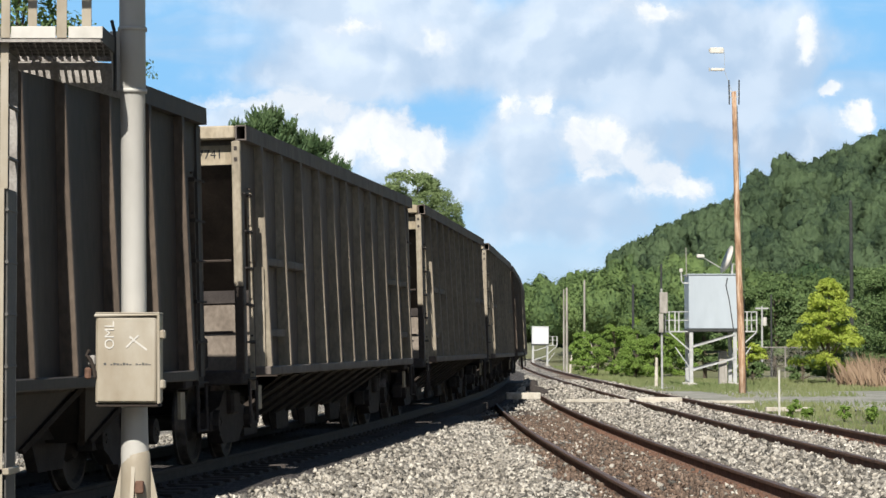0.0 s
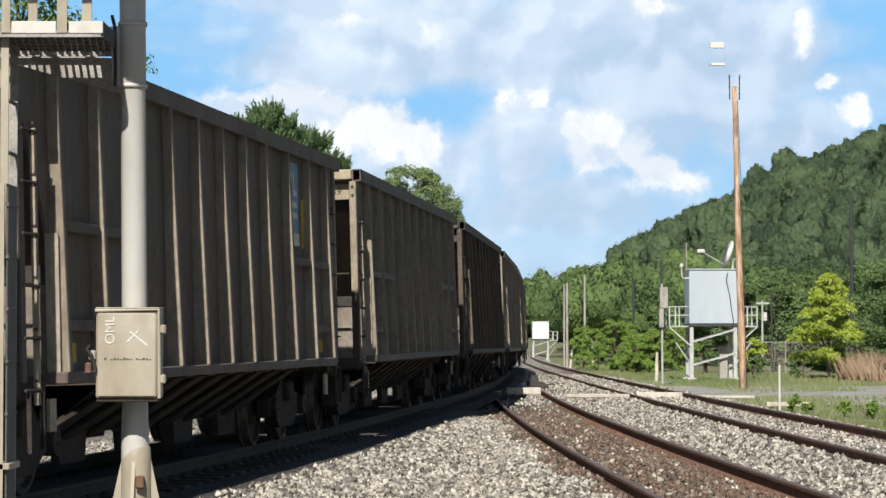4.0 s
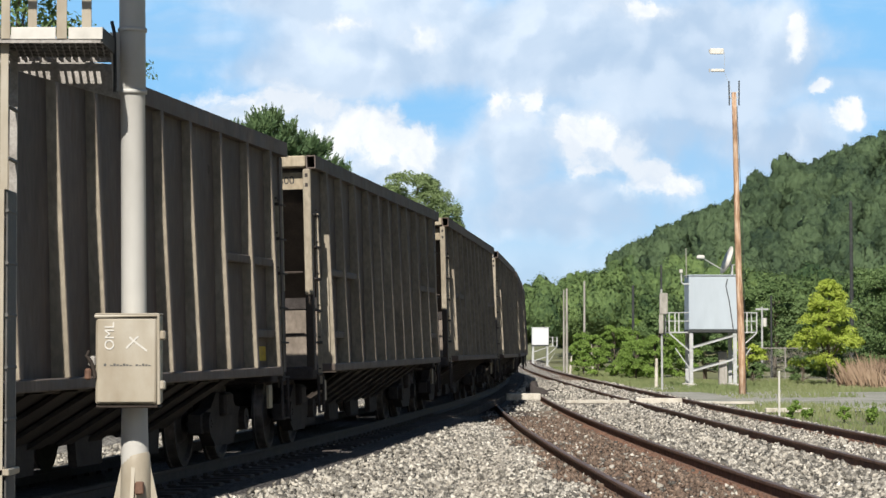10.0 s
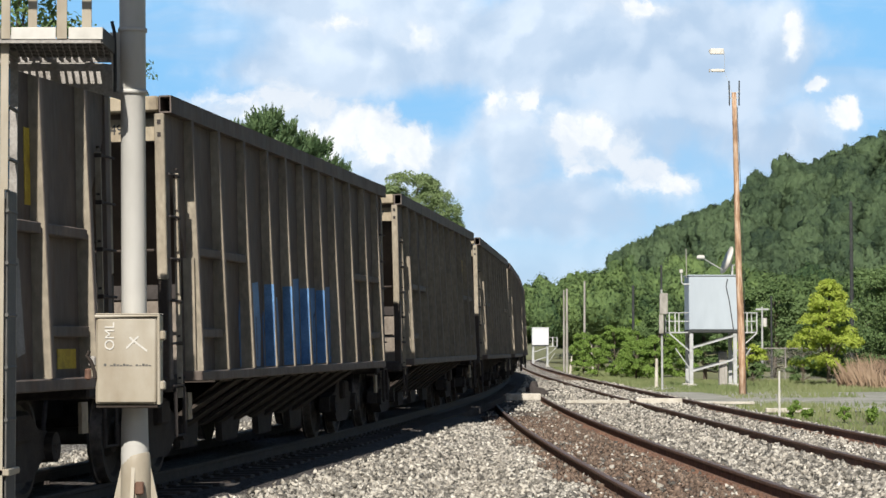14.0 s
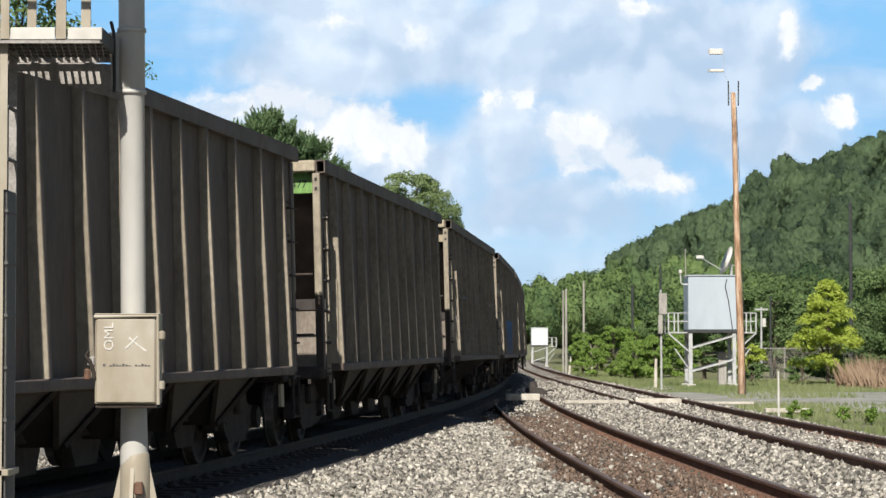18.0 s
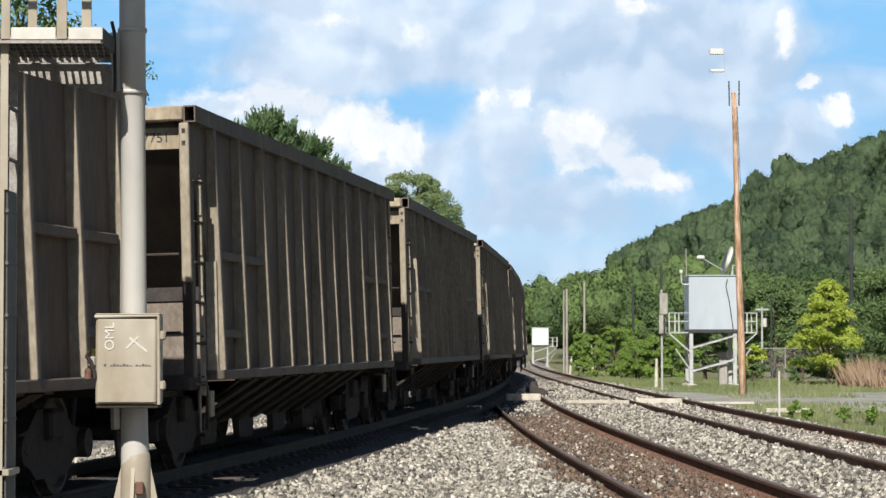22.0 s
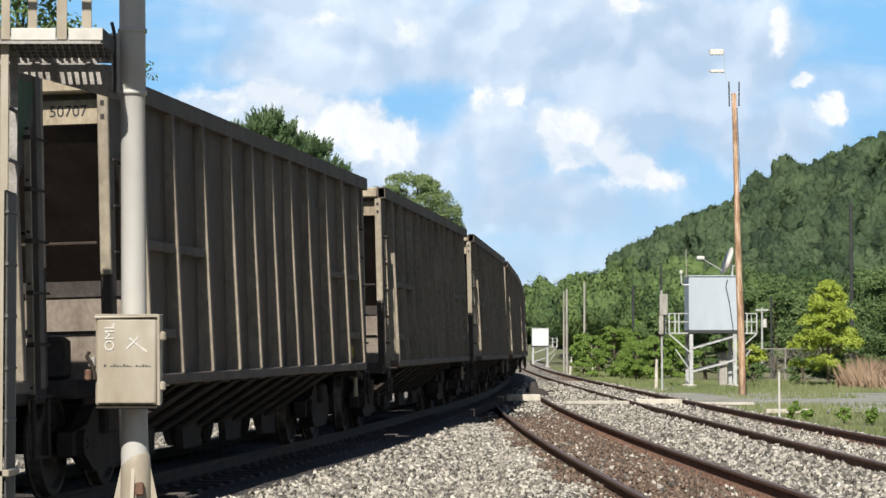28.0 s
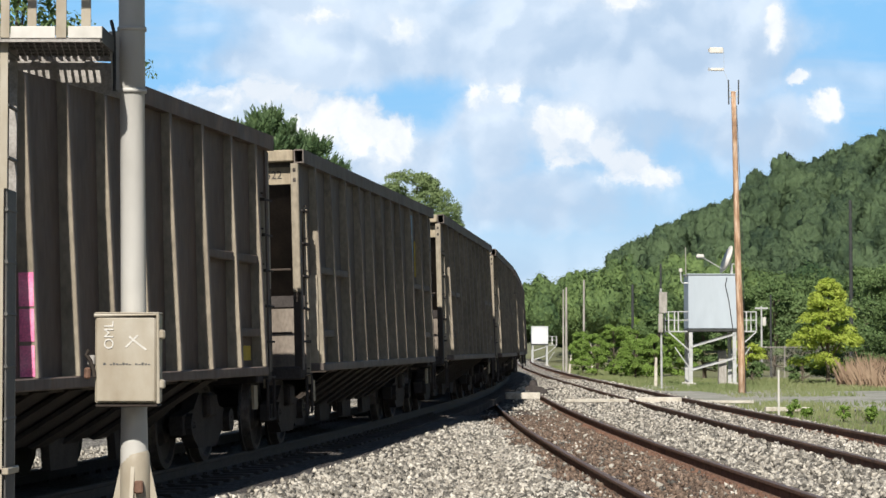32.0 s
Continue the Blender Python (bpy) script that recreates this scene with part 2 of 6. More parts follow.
MAT = {
    "car": surface("grimy brown grey car paint", (0.114, 0.09, 0.077), (0.078, 0.059, 0.049), (0.155, 0.124, 0.108), 1.3, 0.75, streak=0.8, fine=18, bump=0.15, rust=0.55),
    "car_red": surface("grimy red brown car paint", (0.117, 0.086, 0.071), (0.077, 0.055, 0.044), (0.155, 0.117, 0.099), 1.1, 0.75, streak=0.8, fine=18, bump=0.15, rust=0.7),
    "car_grey": surface("grimy grey car paint", (0.128, 0.108, 0.096), (0.088, 0.072, 0.062), (0.17, 0.147, 0.132), 1.5, 0.75, streak=0.8, fine=18, bump=0.15, rust=0.4),
    "car_dark": surface("black car paint", (0.052, 0.043, 0.038), (0.034, 0.028, 0.024), (0.08, 0.067, 0.058), 1.3, 0.7, streak=0.75, fine=18, bump=0.15),
    # two lighter copies of the car paint, standing in for sunlit faces
    "dust": surface("car paint lightened for sunlit trailing faces", (0.29, 0.25, 0.19), (0.22, 0.186, 0.14), (0.36, 0.316, 0.25), 2.0, 0.8, streak=0.6, fine=25, bump=0.1),
    "post_lit": surface("car paint lightened for sunlit post faces", (0.25, 0.216, 0.166), (0.18, 0.153, 0.116), (0.32, 0.283, 0.222), 2.0, 0.8, streak=0.6, fine=25, bump=0.1),
    "post_paint": surface("lighter paint on side posts", (0.14, 0.115, 0.098), (0.094, 0.075, 0.063), (0.185, 0.156, 0.136), 1.5, 0.75, streak=0.8, fine=18, bump=0.15),
    # the black cars' lighter copy for faces turned to the sun
    "dust_dark": surface("black car paint lightened for sunlit faces", (0.1, 0.076, 0.058), (0.06, 0.046, 0.036), (0.14, 0.11, 0.086), 2.0, 0.8, streak=0.6, fine=25, bump=0.1),
    "tan": surface("tan primer plate", (0.2, 0.166, 0.136), (0.12, 0.096, 0.077), (0.26, 0.222, 0.186), 2.0, 0.8, streak=0.4, fine=25, bump=0.1),
    "bay": surface("dusty dark bay steel", (0.042, 0.035, 0.03), (0.026, 0.021, 0.018), (0.062, 0.053, 0.046), 3, 0.8, streak=0.5, bump=0.1),
    "fin": surface("dull dark grey steel", (0.042, 0.034, 0.029), (0.026, 0.021, 0.018), (0.062, 0.051, 0.044), 3, 0.85, bump=0.2, spec=0.15),
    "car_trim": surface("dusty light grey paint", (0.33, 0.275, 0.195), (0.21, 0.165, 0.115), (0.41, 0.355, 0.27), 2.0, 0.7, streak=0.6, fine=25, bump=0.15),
    "car_green": surface("faded green car paint", (0.15, 0.29, 0.08), (0.08, 0.14, 0.05), (0.23, 0.38, 0.13), 2.0, 0.7, streak=0.6, fine=25, bump=0.1),
    "old_green": surface("dull dark green paint", (0.05, 0.09, 0.045), (0.035, 0.055, 0.03), (0.08, 0.12, 0.06), 3, 0.7, bump=0.1),
    "under": surface("sooty black steel", (0.052, 0.045, 0.043), (0.034, 0.029, 0.0275), (0.074, 0.065, 0.061), 4, 0.85, bump=0.3, spec=0.15),
    "slope": surface("brown slope sheet steel", (0.05, 0.038, 0.031), (0.028, 0.021, 0.017), (0.08, 0.06, 0.048), 2.5, 0.8, streak=0.5, bump=0.2),
    "wheel": surface("worn wheel steel", (0.045, 0.038, 0.035), (0.028, 0.024, 0.022), (0.068, 0.058, 0.053), 9, 0.7, metal=0.2, bump=0.2),
    "tread": surface("polished tread steel", (0.2, 0.17, 0.15), (0.1, 0.085, 0.075), (0.3, 0.26, 0.24), 9, 0.45, metal=0.6, bump=0.1),
    "yellow": surface("dull yellow paint", (0.5, 0.36, 0.035), (0.3, 0.2, 0.03), (0.6, 0.45, 0.08), 5, 0.7, bump=0.1),
    "white": surface("weathered white paint", (0.55, 0.53, 0.49), (0.48, 0.46, 0.42), (0.6, 0.58, 0.55), 3, 0.7, bump=0.02, fine=12, grain=0.05),
    "black": surface("black lettering paint", (0.03, 0.03, 0.032), (0.02, 0.02, 0.02), (0.05, 0.05, 0.05), 8, 0.7, bump=0.0),
    "sign_blue": surface("faded blue sign paint", (0.12, 0.24, 0.36), (0.09, 0.16, 0.24), (0.2, 0.32, 0.42), 4, 0.6, bump=0.05),
    "spray_blue": surface("bright blue spray paint", (0.095, 0.215, 0.42), (0.05, 0.115, 0.25), (0.19, 0.36, 0.6), 2, 0.5, bump=0.0),
    "spray_dark": surface("dark blue spray paint", (0.03, 0.05, 0.12), (0.02, 0.03, 0.07), (0.05, 0.08, 0.18), 3, 0.5, bump=0.0),
    "spray_pale": surface("pale grey spray paint", (0.26, 0.255, 0.255), (0.15, 0.143, 0.138), (0.36, 0.355, 0.36), 3, 0.6, bump=0.0),
    "spray_pink": surface("pink spray paint", (0.85, 0.22, 0.42), (0.6, 0.13, 0.28), (0.9, 0.4, 0.55), 3, 0.5, bump=0.0),
    "mast": surface("aluminium grey mast paint", (0.49, 0.478, 0.45), (0.43, 0.415, 0.385), (0.54, 0.53, 0.505), 2, 0.5, metal=0.0, streak=0.7, bump=0.02, fine=9, grain=0.05),
    "case": surface("cream grey weathered metal case", (0.34, 0.3, 0.235), (0.27, 0.225, 0.165), (0.4, 0.365, 0.305), 3.0, 0.5, bump=0.03, fine=7, streak=0.5, grain=0.05),
    "ladder": surface("dark grey ladder steel", (0.1, 0.097, 0.092), (0.065, 0.063, 0.06), (0.135, 0.13, 0.124), 4, 0.7, bump=0.05),
    "grate": surface("galvanised walkway steel", (0.3, 0.28, 0.26), (0.18, 0.165, 0.15), (0.4, 0.38, 0.36), 6, 0.6, metal=0.3, bump=0.1),
    "galv": surface("pale galvanised steel", (0.44, 0.445, 0.44), (0.33, 0.33, 0.325), (0.53, 0.535, 0.53), 3, 0.5, metal=0.2, bump=0.08),
    "hut": surface("pale blue grey enamel panel", (0.385, 0.43, 0.475), (0.36, 0.405, 0.45), (0.41, 0.46, 0.505), 0.8, 0.4, streak=0.8, bump=0.0, fine=3, grain=0.05),
    "hut_white": surface("clean white enamel panel", (0.6, 0.61, 0.63), (0.56, 0.57, 0.59), (0.64, 0.65, 0.67), 0.8, 0.4, streak=0.8, bump=0.0, fine=3, grain=0.05),
    "concrete": surface("weathered concrete", (0.42, 0.4, 0.36), (0.27, 0.25, 0.22), (0.52, 0.5, 0.46), 5, 0.85, bump=0.35),
    "plank": surface("bleached timber plank", (0.5, 0.46, 0.39), (0.33, 0.29, 0.23), (0.6, 0.56, 0.5), 4, 0.85, bump=0.4, rand=0.12),
    "pole": surface("orange brown pole timber", (0.4, 0.25, 0.155), (0.13, 0.068, 0.038), (0.62, 0.5, 0.4), 9, 0.85, streak=0.96, bump=0.4, fine=30),
    "greypole": surface("grey weathered timber", (0.32, 0.3, 0.27), (0.2, 0.185, 0.165), (0.42, 0.4, 0.37), 5, 0.85, streak=0.9, bump=0.4),
    "darkpole": surface("dark steel pole", (0.035, 0.038, 0.038), (0.02, 0.022, 0.022), (0.06, 0.063, 0.06), 5, 0.6, bump=0.1),
    "tie": surface("creosoted tie timber", (0.12, 0.09, 0.068), (0.055, 0.042, 0.033), (0.2, 0.16, 0.125), 6, 0.9, bump=0.5, rand=0.25),
    "rust": surface("rusty rail steel", (0.16, 0.088, 0.06), (0.08, 0.045, 0.032), (0.25, 0.145, 0.1), 8, 0.85, bump=0.25),
    # coal-dirty tie and rail, darkened further for the shade under the train
    "tie_coal": surface("tie timber darkened by coal and painted shade", (0.058, 0.048, 0.044), (0.035, 0.029, 0.026), (0.086, 0.072, 0.065), 6, 0.95, bump=0.5, rand=0.2),
    "rail_coal": surface("rail steel darkened by coal and painted shade", (0.055, 0.044, 0.039), (0.03, 0.025, 0.022), (0.085, 0.07, 0.062), 8, 0.8, bump=0.2),
    "railtop": surface("worn rail head", (0.13, 0.088, 0.07), (0.075, 0.05, 0.041), (0.2, 0.145, 0.12), 5, 0.6, metal=0.25, bump=0.05, spec=0.3),
    "stone": surface("grey crushed stone", (0.28, 0.258, 0.222), (0.15, 0.132, 0.107), (0.46, 0.434, 0.385), 7, 0.9, bump=0.4, island=0.82),
    "stone_brown": surface("rust stained crushed stone", (0.14, 0.096, 0.07), (0.075, 0.05, 0.037), (0.23, 0.175, 0.135), 9, 0.9, bump=0.4, island=0.5),
    "bed": pebbles("ballast between stones", (0.2, 0.178, 0.148), (0.035, 0.029, 0.023), (0.52, 0.485, 0.43), 21),
    # coal dirt plus the train's shadow, both in the colour
    "bed_coal_shade": pebbles("ballast darkened by coal and painted shade", (0.078, 0.065, 0.06), (0.036, 0.03, 0.028), (0.13, 0.113, 0.105), 21),
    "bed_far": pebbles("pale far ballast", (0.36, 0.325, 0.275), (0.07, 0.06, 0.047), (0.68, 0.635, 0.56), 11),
    "bed_brown": pebbles("fouled brown ballast", (0.115, 0.079, 0.06), (0.05, 0.033, 0.025), (0.2, 0.15, 0.12), 24),
    "earth": surface("grassy earth", (0.145, 0.15, 0.068), (0.09, 0.1, 0.04), (0.23, 0.21, 0.125), 0.35, 0.95, bump=0.6, fine=9, dist=0.05),
    "gravel": surface("pale gravel lot", (0.27, 0.262, 0.228), (0.15, 0.16, 0.105), (0.36, 0.35, 0.315), 0.8, 0.95, bump=0.4, fine=14),
    "trunk": surface("grey brown bark", (0.12, 0.095, 0.07), (0.06, 0.048, 0.036), (0.2, 0.165, 0.13), 6, 0.95, streak=0.8, bump=0.6),
    "leaf_mid": leaf("mid green leaves", (0.076, 0.133, 0.05), (0.195, 0.275, 0.105)),
    "leaf_pale": leaf("pale green leaves", (0.15, 0.21, 0.09), (0.29, 0.37, 0.17), 0.4, each=0.3),
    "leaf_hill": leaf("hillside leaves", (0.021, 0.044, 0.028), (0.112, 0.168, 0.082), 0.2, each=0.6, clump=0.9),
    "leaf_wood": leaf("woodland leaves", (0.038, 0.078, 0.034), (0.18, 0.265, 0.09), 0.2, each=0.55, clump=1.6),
    "leaf_fresh": leaf("fresh green leaves", (0.14, 0.235, 0.055), (0.33, 0.46, 0.11), 0.45),
    "leaf_yellow": leaf("yellow green leaves", (0.22, 0.32, 0.04), (0.6, 0.66, 0.14), 0.45),
    "leaf_dark": leaf("dark conifer needles", (0.05, 0.1, 0.045), (0.15, 0.215, 0.09), 0.2),
    "grass": leaf("grass blades", (0.1, 0.15, 0.045), (0.26, 0.27, 0.13), 0.3),
    "reed": leaf("dry reeds", (0.22, 0.14, 0.09), (0.4, 0.29, 0.2), 0.3),
}
# ---- mesh helpers ----
class Mesh:
    """Collects faces for one mesh."""

    def __init__(self):
        self.v, self.f, self.mi = [], [], []

    def add(self, verts, faces, mi=0):
        k = len(self.v)
        self.v += [tuple(p) for p in verts]
        self.f += [tuple(i + k for i in q) for q in faces]
        self.mi += [mi] * len(faces)
        return self

    def hexa(self, p, mi=0):
        return self.add(p, ((0, 3, 2, 1), (4, 5, 6, 7), (0, 1, 5, 4), (1, 2, 6, 5), (2, 3, 7, 6), (3, 0, 4, 7)), mi)

    def box(self, x0, x1, y0, y1, z0, z1, c=0.0, mi=0):
        """A box; c bevels its upright edges and its rim."""
        if not c:
            return self.hexa(((x0, y0, z0), (x1, y0, z0), (x1, y1, z0), (x0, y1, z0), (x0, y0, z1), (x1, y0, z1), (x1, y1, z1), (x0, y1, z1)), mi)
        rings = []
        for z, s in ((z0, c), (z0 + c, 0), (z1 - c, 0), (z1, c)):
            a, b, d, e, k = x0 + s, x1 - s, y0 + s, y1 - s, c
            rings.append([(a + k, d, z), (b - k, d, z), (b, d + k, z), (b, e - k, z), (b - k, e, z), (a + k, e, z), (a, e - k, z), (a, d + k, z)])
        return self.loft(rings, mi)

    def loft(self, rings, mi=0, close=False):
        n, k = len(rings[0]), len(rings)
        faces = [(j * n + i, j * n + (i + 1) % n, (j + 1) * n + (i + 1) % n, (j + 1) * n + i) for j in range(k - 1) for i in range(n)]
        if close:
            faces += [((k - 1) * n + i, (k - 1) * n + (i + 1) % n, (i + 1) % n, i) for i in range(n)]
        else:
            faces += [tuple(range(n - 1, -1, -1)), tuple(range((k - 1) * n, k * n))]
        return self.add([p for r in rings for p in r], faces, mi)

    def prism(self, poly, axis, a, b, mi=0):
        """A polygon in the two other axes, drawn out along axis from a to b."""
        def put(p, t):
            q = list(p)
            q.insert(axis, t)
            return tuple(q)
        n = len(poly)
        faces = [(i, (i + 1) % n, n + (i + 1) % n, n + i) for i in range(n)] + [tuple(range(n - 1, -1, -1)), tuple(range(n, 2 * n))]
        return self.add([put(p, a) for p in poly] + [put(p, b) for p in poly], faces, mi)

    def tube(self, pts, r, n=8, mi=0):
        """A round bar through pts; r is one radius or one for each point."""
        pts = [Vector(p) for p in pts]
        rs = r if hasattr(r, "__len__") else [r] * len(pts)
        rings = []
        for i, p in enumerate(pts):
            d = (pts[min(i + 1, len(pts) - 1)] - pts[max(i - 1, 0)]).normalized()
            u = d.orthogonal().normalized() if i == 0 else (u - d * u.dot(d)).normalized()
            w = d.cross(u)
            rings.append([p + (u * math.cos(2 * math.pi * j / n) + w * math.sin(2 * math.pi * j / n)) * rs[i] for j in range(n)])
        return self.loft(rings, mi)

    def beam(self, a, b, w, h, mi=0):
        """A square bar from a to b."""
        a, b = Vector(a), Vector(b)
        d = (b - a).normalized()
        u = Vector((0, 0, 1)) if abs(d.z) < 0.9 else Vector((1, 0, 0))
        s = d.cross(u).normalized()
        u = s.cross(d)
        return self.loft([[p + s * i * w / 2 + u * j * h / 2 for i, j in ((-1, -1), (1, -1), (1, 1), (-1, 1))] for p in (a, b)], mi)

    def data(self, name, mats, smooth=False):
        me = bpy.data.meshes.new(name)
        me.from_pydata(self.v, [], self.f)
        for m in mats if isinstance(mats, (list, tuple)) else [mats]:
            me.materials.append(MAT[m])
        me.polygons.foreach_set("material_index", self.mi)
        if smooth:
            me.polygons.foreach_set("use_smooth", [True] * len(self.f))
        bm = bmesh.new()
        bm.from_mesh(me)
        bmesh.ops.recalc_face_normals(bm, faces=bm.faces)
        bm.to_mesh(me)
        bm.free()
        return me


def part(name, mesh, mats, parent, label="", at=None, smooth=False):
    """One mesh object under a thing or a part."""
    me = mesh.data(name, mats, smooth) if isinstance(mesh, Mesh) else mesh
    ob = new(name, me)
    ob.parent = parent
    if at is not None:
        ob.matrix_basis = at
    return tagged(ob, label) if label else ob


def thing(name, label, category, at=None, group="", kind="", mesh=None, mats=None, smooth=False):
    ob = new(name, mesh.data(name, mats, smooth) if mesh else None)
    if at is not None:
        ob.matrix_basis = at
    return tagged(ob, label, category, group, kind)


def big_mesh(name, v, f, mats, mi=None, smooth=False):
    """A large mesh from arrays of points and of equal faces."""
    me = bpy.data.meshes.new(name)
    n = f.shape[1]
    me.vertices.add(len(v))
    me.vertices.foreach_set("co", v.astype(np.float32).ravel())
    me.loops.add(f.size)
    me.loops.foreach_set("vertex_index", f.astype(np.int32).ravel())
    me.polygons.add(len(f))
    me.polygons.foreach_set("loop_start", np.arange(0, f.size, n, dtype=np.int32))
    for m in mats:
        me.materials.append(MAT[m])
    if mi is not None:
        me.polygons.foreach_set("material_index", mi.astype(np.int32))
    if smooth:
        me.polygons.foreach_set("use_smooth", np.ones(len(f), dtype=bool))
    me.update(calc_edges=True)
    return me


RNG = np.random.default_rng(7)


def unit(n, rng):
    d = rng.normal(size=(n, 3))
    return d / np.linalg.norm(d, axis=1)[:, None]


def leaf_quads(centres, normals, sizes, rng, long=1.5, upright=False, loose=0.45):
    """Bent leaf sprays: two triangles' worth of quad at each centre, facing about along its normal."""
    n = len(centres)
    nn = normals + rng.normal(size=(n, 3)) * loose
    nn /= np.linalg.norm(nn, axis=1)[:, None]
    u = np.cross(nn, unit(n, rng))
    u /= np.linalg.norm(u, axis=1)[:, None] + 1e-9
    if upright:
        u = nn * 0.6 + rng.normal(size=(n, 3)) * 0.25 + np.array([0, 0, 1.0])
        u /= np.linalg.norm(u, axis=1)[:, None]
        nn = np.cross(u, unit(n, rng))
        nn /= np.linalg.norm(nn, axis=1)[:, None] + 1e-9
    w = np.cross(nn, u)
    s = sizes[:, None]
    tip = centres + u * s * long * 0.5 - nn * s * 0.12
    root = centres - u * s * long * 0.5 - nn * s * 0.12
    a, b = centres + w * s * 0.5, centres - w * s * 0.5
    v = np.stack([root, a, tip, b], 1).reshape(-1, 3)
    return v, np.arange(4 * n).reshape(n, 4)


# ---- the lines of the three tracks ----
TRAIN = (-7.8063, 0.17923, 2.0896e-3, 1.1236e-5)    # x at y = 0, heading, bend to the left, easing of the bend
LEAN = 0.025                            # inward lean of the curved track
RAIL_Z = (0.10, -0.13, -0.09)           # rail tops: train track, siding, far main


def train_heading(s):
    """Heading of the train's track: an easing left-hand curve, straight behind the camera."""
    x0, th, k, e = TRAIN
    c = np.clip(s, -30, 105)
    far = np.clip(s, 68, 105) - 68
    return th - k * c + e * c * c / 2 + 2.6e-5 * far * far / 2 - 0.75e-3 * np.clip(s - 105, 0, 260)


_ts = np.arange(-480.0, 560.0, 0.25)
_ta = train_heading(_ts)
_tx = np.concatenate([[0], np.cumsum(np.sin((_ta[1:] + _ta[:-1]) / 2)) * 0.25])
_tyy = np.concatenate([[0], np.cumsum(np.cos((_ta[1:] + _ta[:-1]) / 2)) * 0.25])
_tx += TRAIN[0] - np.interp(0, _ts, _tx)
_tyy -= np.interp(0, _ts, _tyy)


def train_line(s, off=0.0):
    """Point and heading of the train's track, s metres along it."""
    a = float(train_heading(s))
    return float(np.interp(s, _ts, _tx)) + off * math.cos(a), float(np.interp(s, _ts, _tyy)) - off * math.sin(a), a


_ty = np.stack([_tx, _tyy], 1)


def train_z(y):
    """Rail top of the train's track: it climbs gently to the switch."""
    return RAIL_Z[0] + 0.0116 + 0.00415 * np.clip(np.asarray(y, float) - 49.5, -60, 0)


def train_x(y):
    return np.interp(y, _ty[:, 1], _ty[:, 0])


def siding_x(y):
    y = np.asarray(y, float)
    x = 3.8157 - 0.051 * y + 0.0004009 * y * y * (y > 0)
    k = np.clip((y - 74) / 36, 0, 1)
    k = k * k * (3 - 2 * k)
    return x * (1 - k) + train_x(y) * k


def main_x(y):
    y = np.asarray(y, float)
    return 6.6851 - 0.0157 * y + 0.0001044 * y * y * (y > 0) - 3.5e-5 * np.clip(y - 80, 0, 400) ** 2


LINES = (train_x, siding_x, main_x)
# ---- ground, ballast and tracks ----
def smooth01(t):
    t = np.clip(t, 0, 1)
    return t * t * (3 - 2 * t)


def land_z(x, y):
    """Height of the land: flat by the tracks, a wooded ridge behind."""
    x, y = np.asarray(x, float), np.asarray(y, float)
    ridge = np.interp(x, (30, 40, 45, 50, 56, 65, 82, 101, 123, 200, 400), (0, 2, 8.5, 14, 18.5, 23.5, 30.5, 39, 47.5, 62, 84))
    rise = ridge * smooth01((y - 470) / 240)
    left = 26 * smooth01((-x - 60) / 220) * smooth01((y - 120) / 300)
    wob = 0.05 * np.sin(x * 0.9 + 1.3) * np.sin(y * 0.23) + 0.04 * np.sin(x * 0.31 - y * 0.11)
    return -0.52 + wob * smooth01((np.abs(x) - 9) / 3) + rise + left


def bed_z(x, y):
    """Height of the ballast: a shoulder round each track."""
    z = np.where(x < main_x(y), -0.45, -0.62) + 0 * y
    for line, top, flat in zip(LINES, (train_z(y), RAIL_Z[1], RAIL_Z[2]), (1.65, 1.45, 1.5)):
        d = np.abs(x - line(y))
        z = np.maximum(z, top - 0.165 - np.maximum(0, d - flat) * 0.22)
    # the siding lies in a shallow dip beside the main track
    w = smooth01((2.1 - np.abs(x - siding_x(y))) / 1.0) * smooth01((80 - y) / 6)
    return z * (1 - w) + (RAIL_Z[1] - 0.165) * w


ys = np.concatenate([np.linspace(-900, -60, 22), np.linspace(-50, 150, 101), np.linspace(154, 400, 62), np.linspace(410, 1100, 60), np.linspace(1200, 4600, 14)])
xs = np.concatenate([np.linspace(-2600, -420, 16), np.linspace(-400, -44, 40), np.linspace(-40, 40, 81), np.linspace(44, 400, 60), np.linspace(450, 2600, 16)])
gx, gy = np.meshgrid(xs, ys)
gz = land_z(gx, gy)
idx = np.arange(gx.size).reshape(gx.shape)
quads = np.stack([idx[:-1, :-1], idx[:-1, 1:], idx[1:, 1:], idx[1:, :-1]], -1).reshape(-1, 4)
ground = new("ground", big_mesh("ground", np.stack([gx, gy, gz], -1).reshape(-1, 3), quads, ["earth"], smooth=True))
tagged(ground, "grassy earth beside the tracks rising to a wooded ridge", "ground", kind="structure")


def strip(name, left, right, y0, y1, step, cols, zfun, mats, label, pick=None):
    """A sheet between two lines running along the tracks."""
    yy = np.arange(y0, y1 + step / 2, step)
    t = np.linspace(0, 1, cols)
    x = left(yy)[:, None] * (1 - t) + right(yy)[:, None] * t
    y = np.repeat(yy[:, None], cols, 1)
    z = zfun(x, y)
    i = np.arange(x.size).reshape(x.shape)
    q = np.stack([i[:-1, :-1], i[:-1, 1:], i[1:, 1:], i[1:, :-1]], -1).reshape(-1, 4)
    mi = None
    if pick is not None:
        mi = pick((x[:-1, :-1] + x[1:, 1:]).ravel() / 2, (y[:-1, :-1] + y[1:, 1:]).ravel() / 2)
    ob = new(name, big_mesh(name, np.stack([x, y, z], -1).reshape(-1, 3), q, mats, mi, True))
    return tagged(ob, label, name.replace("_", " "), kind="structure")


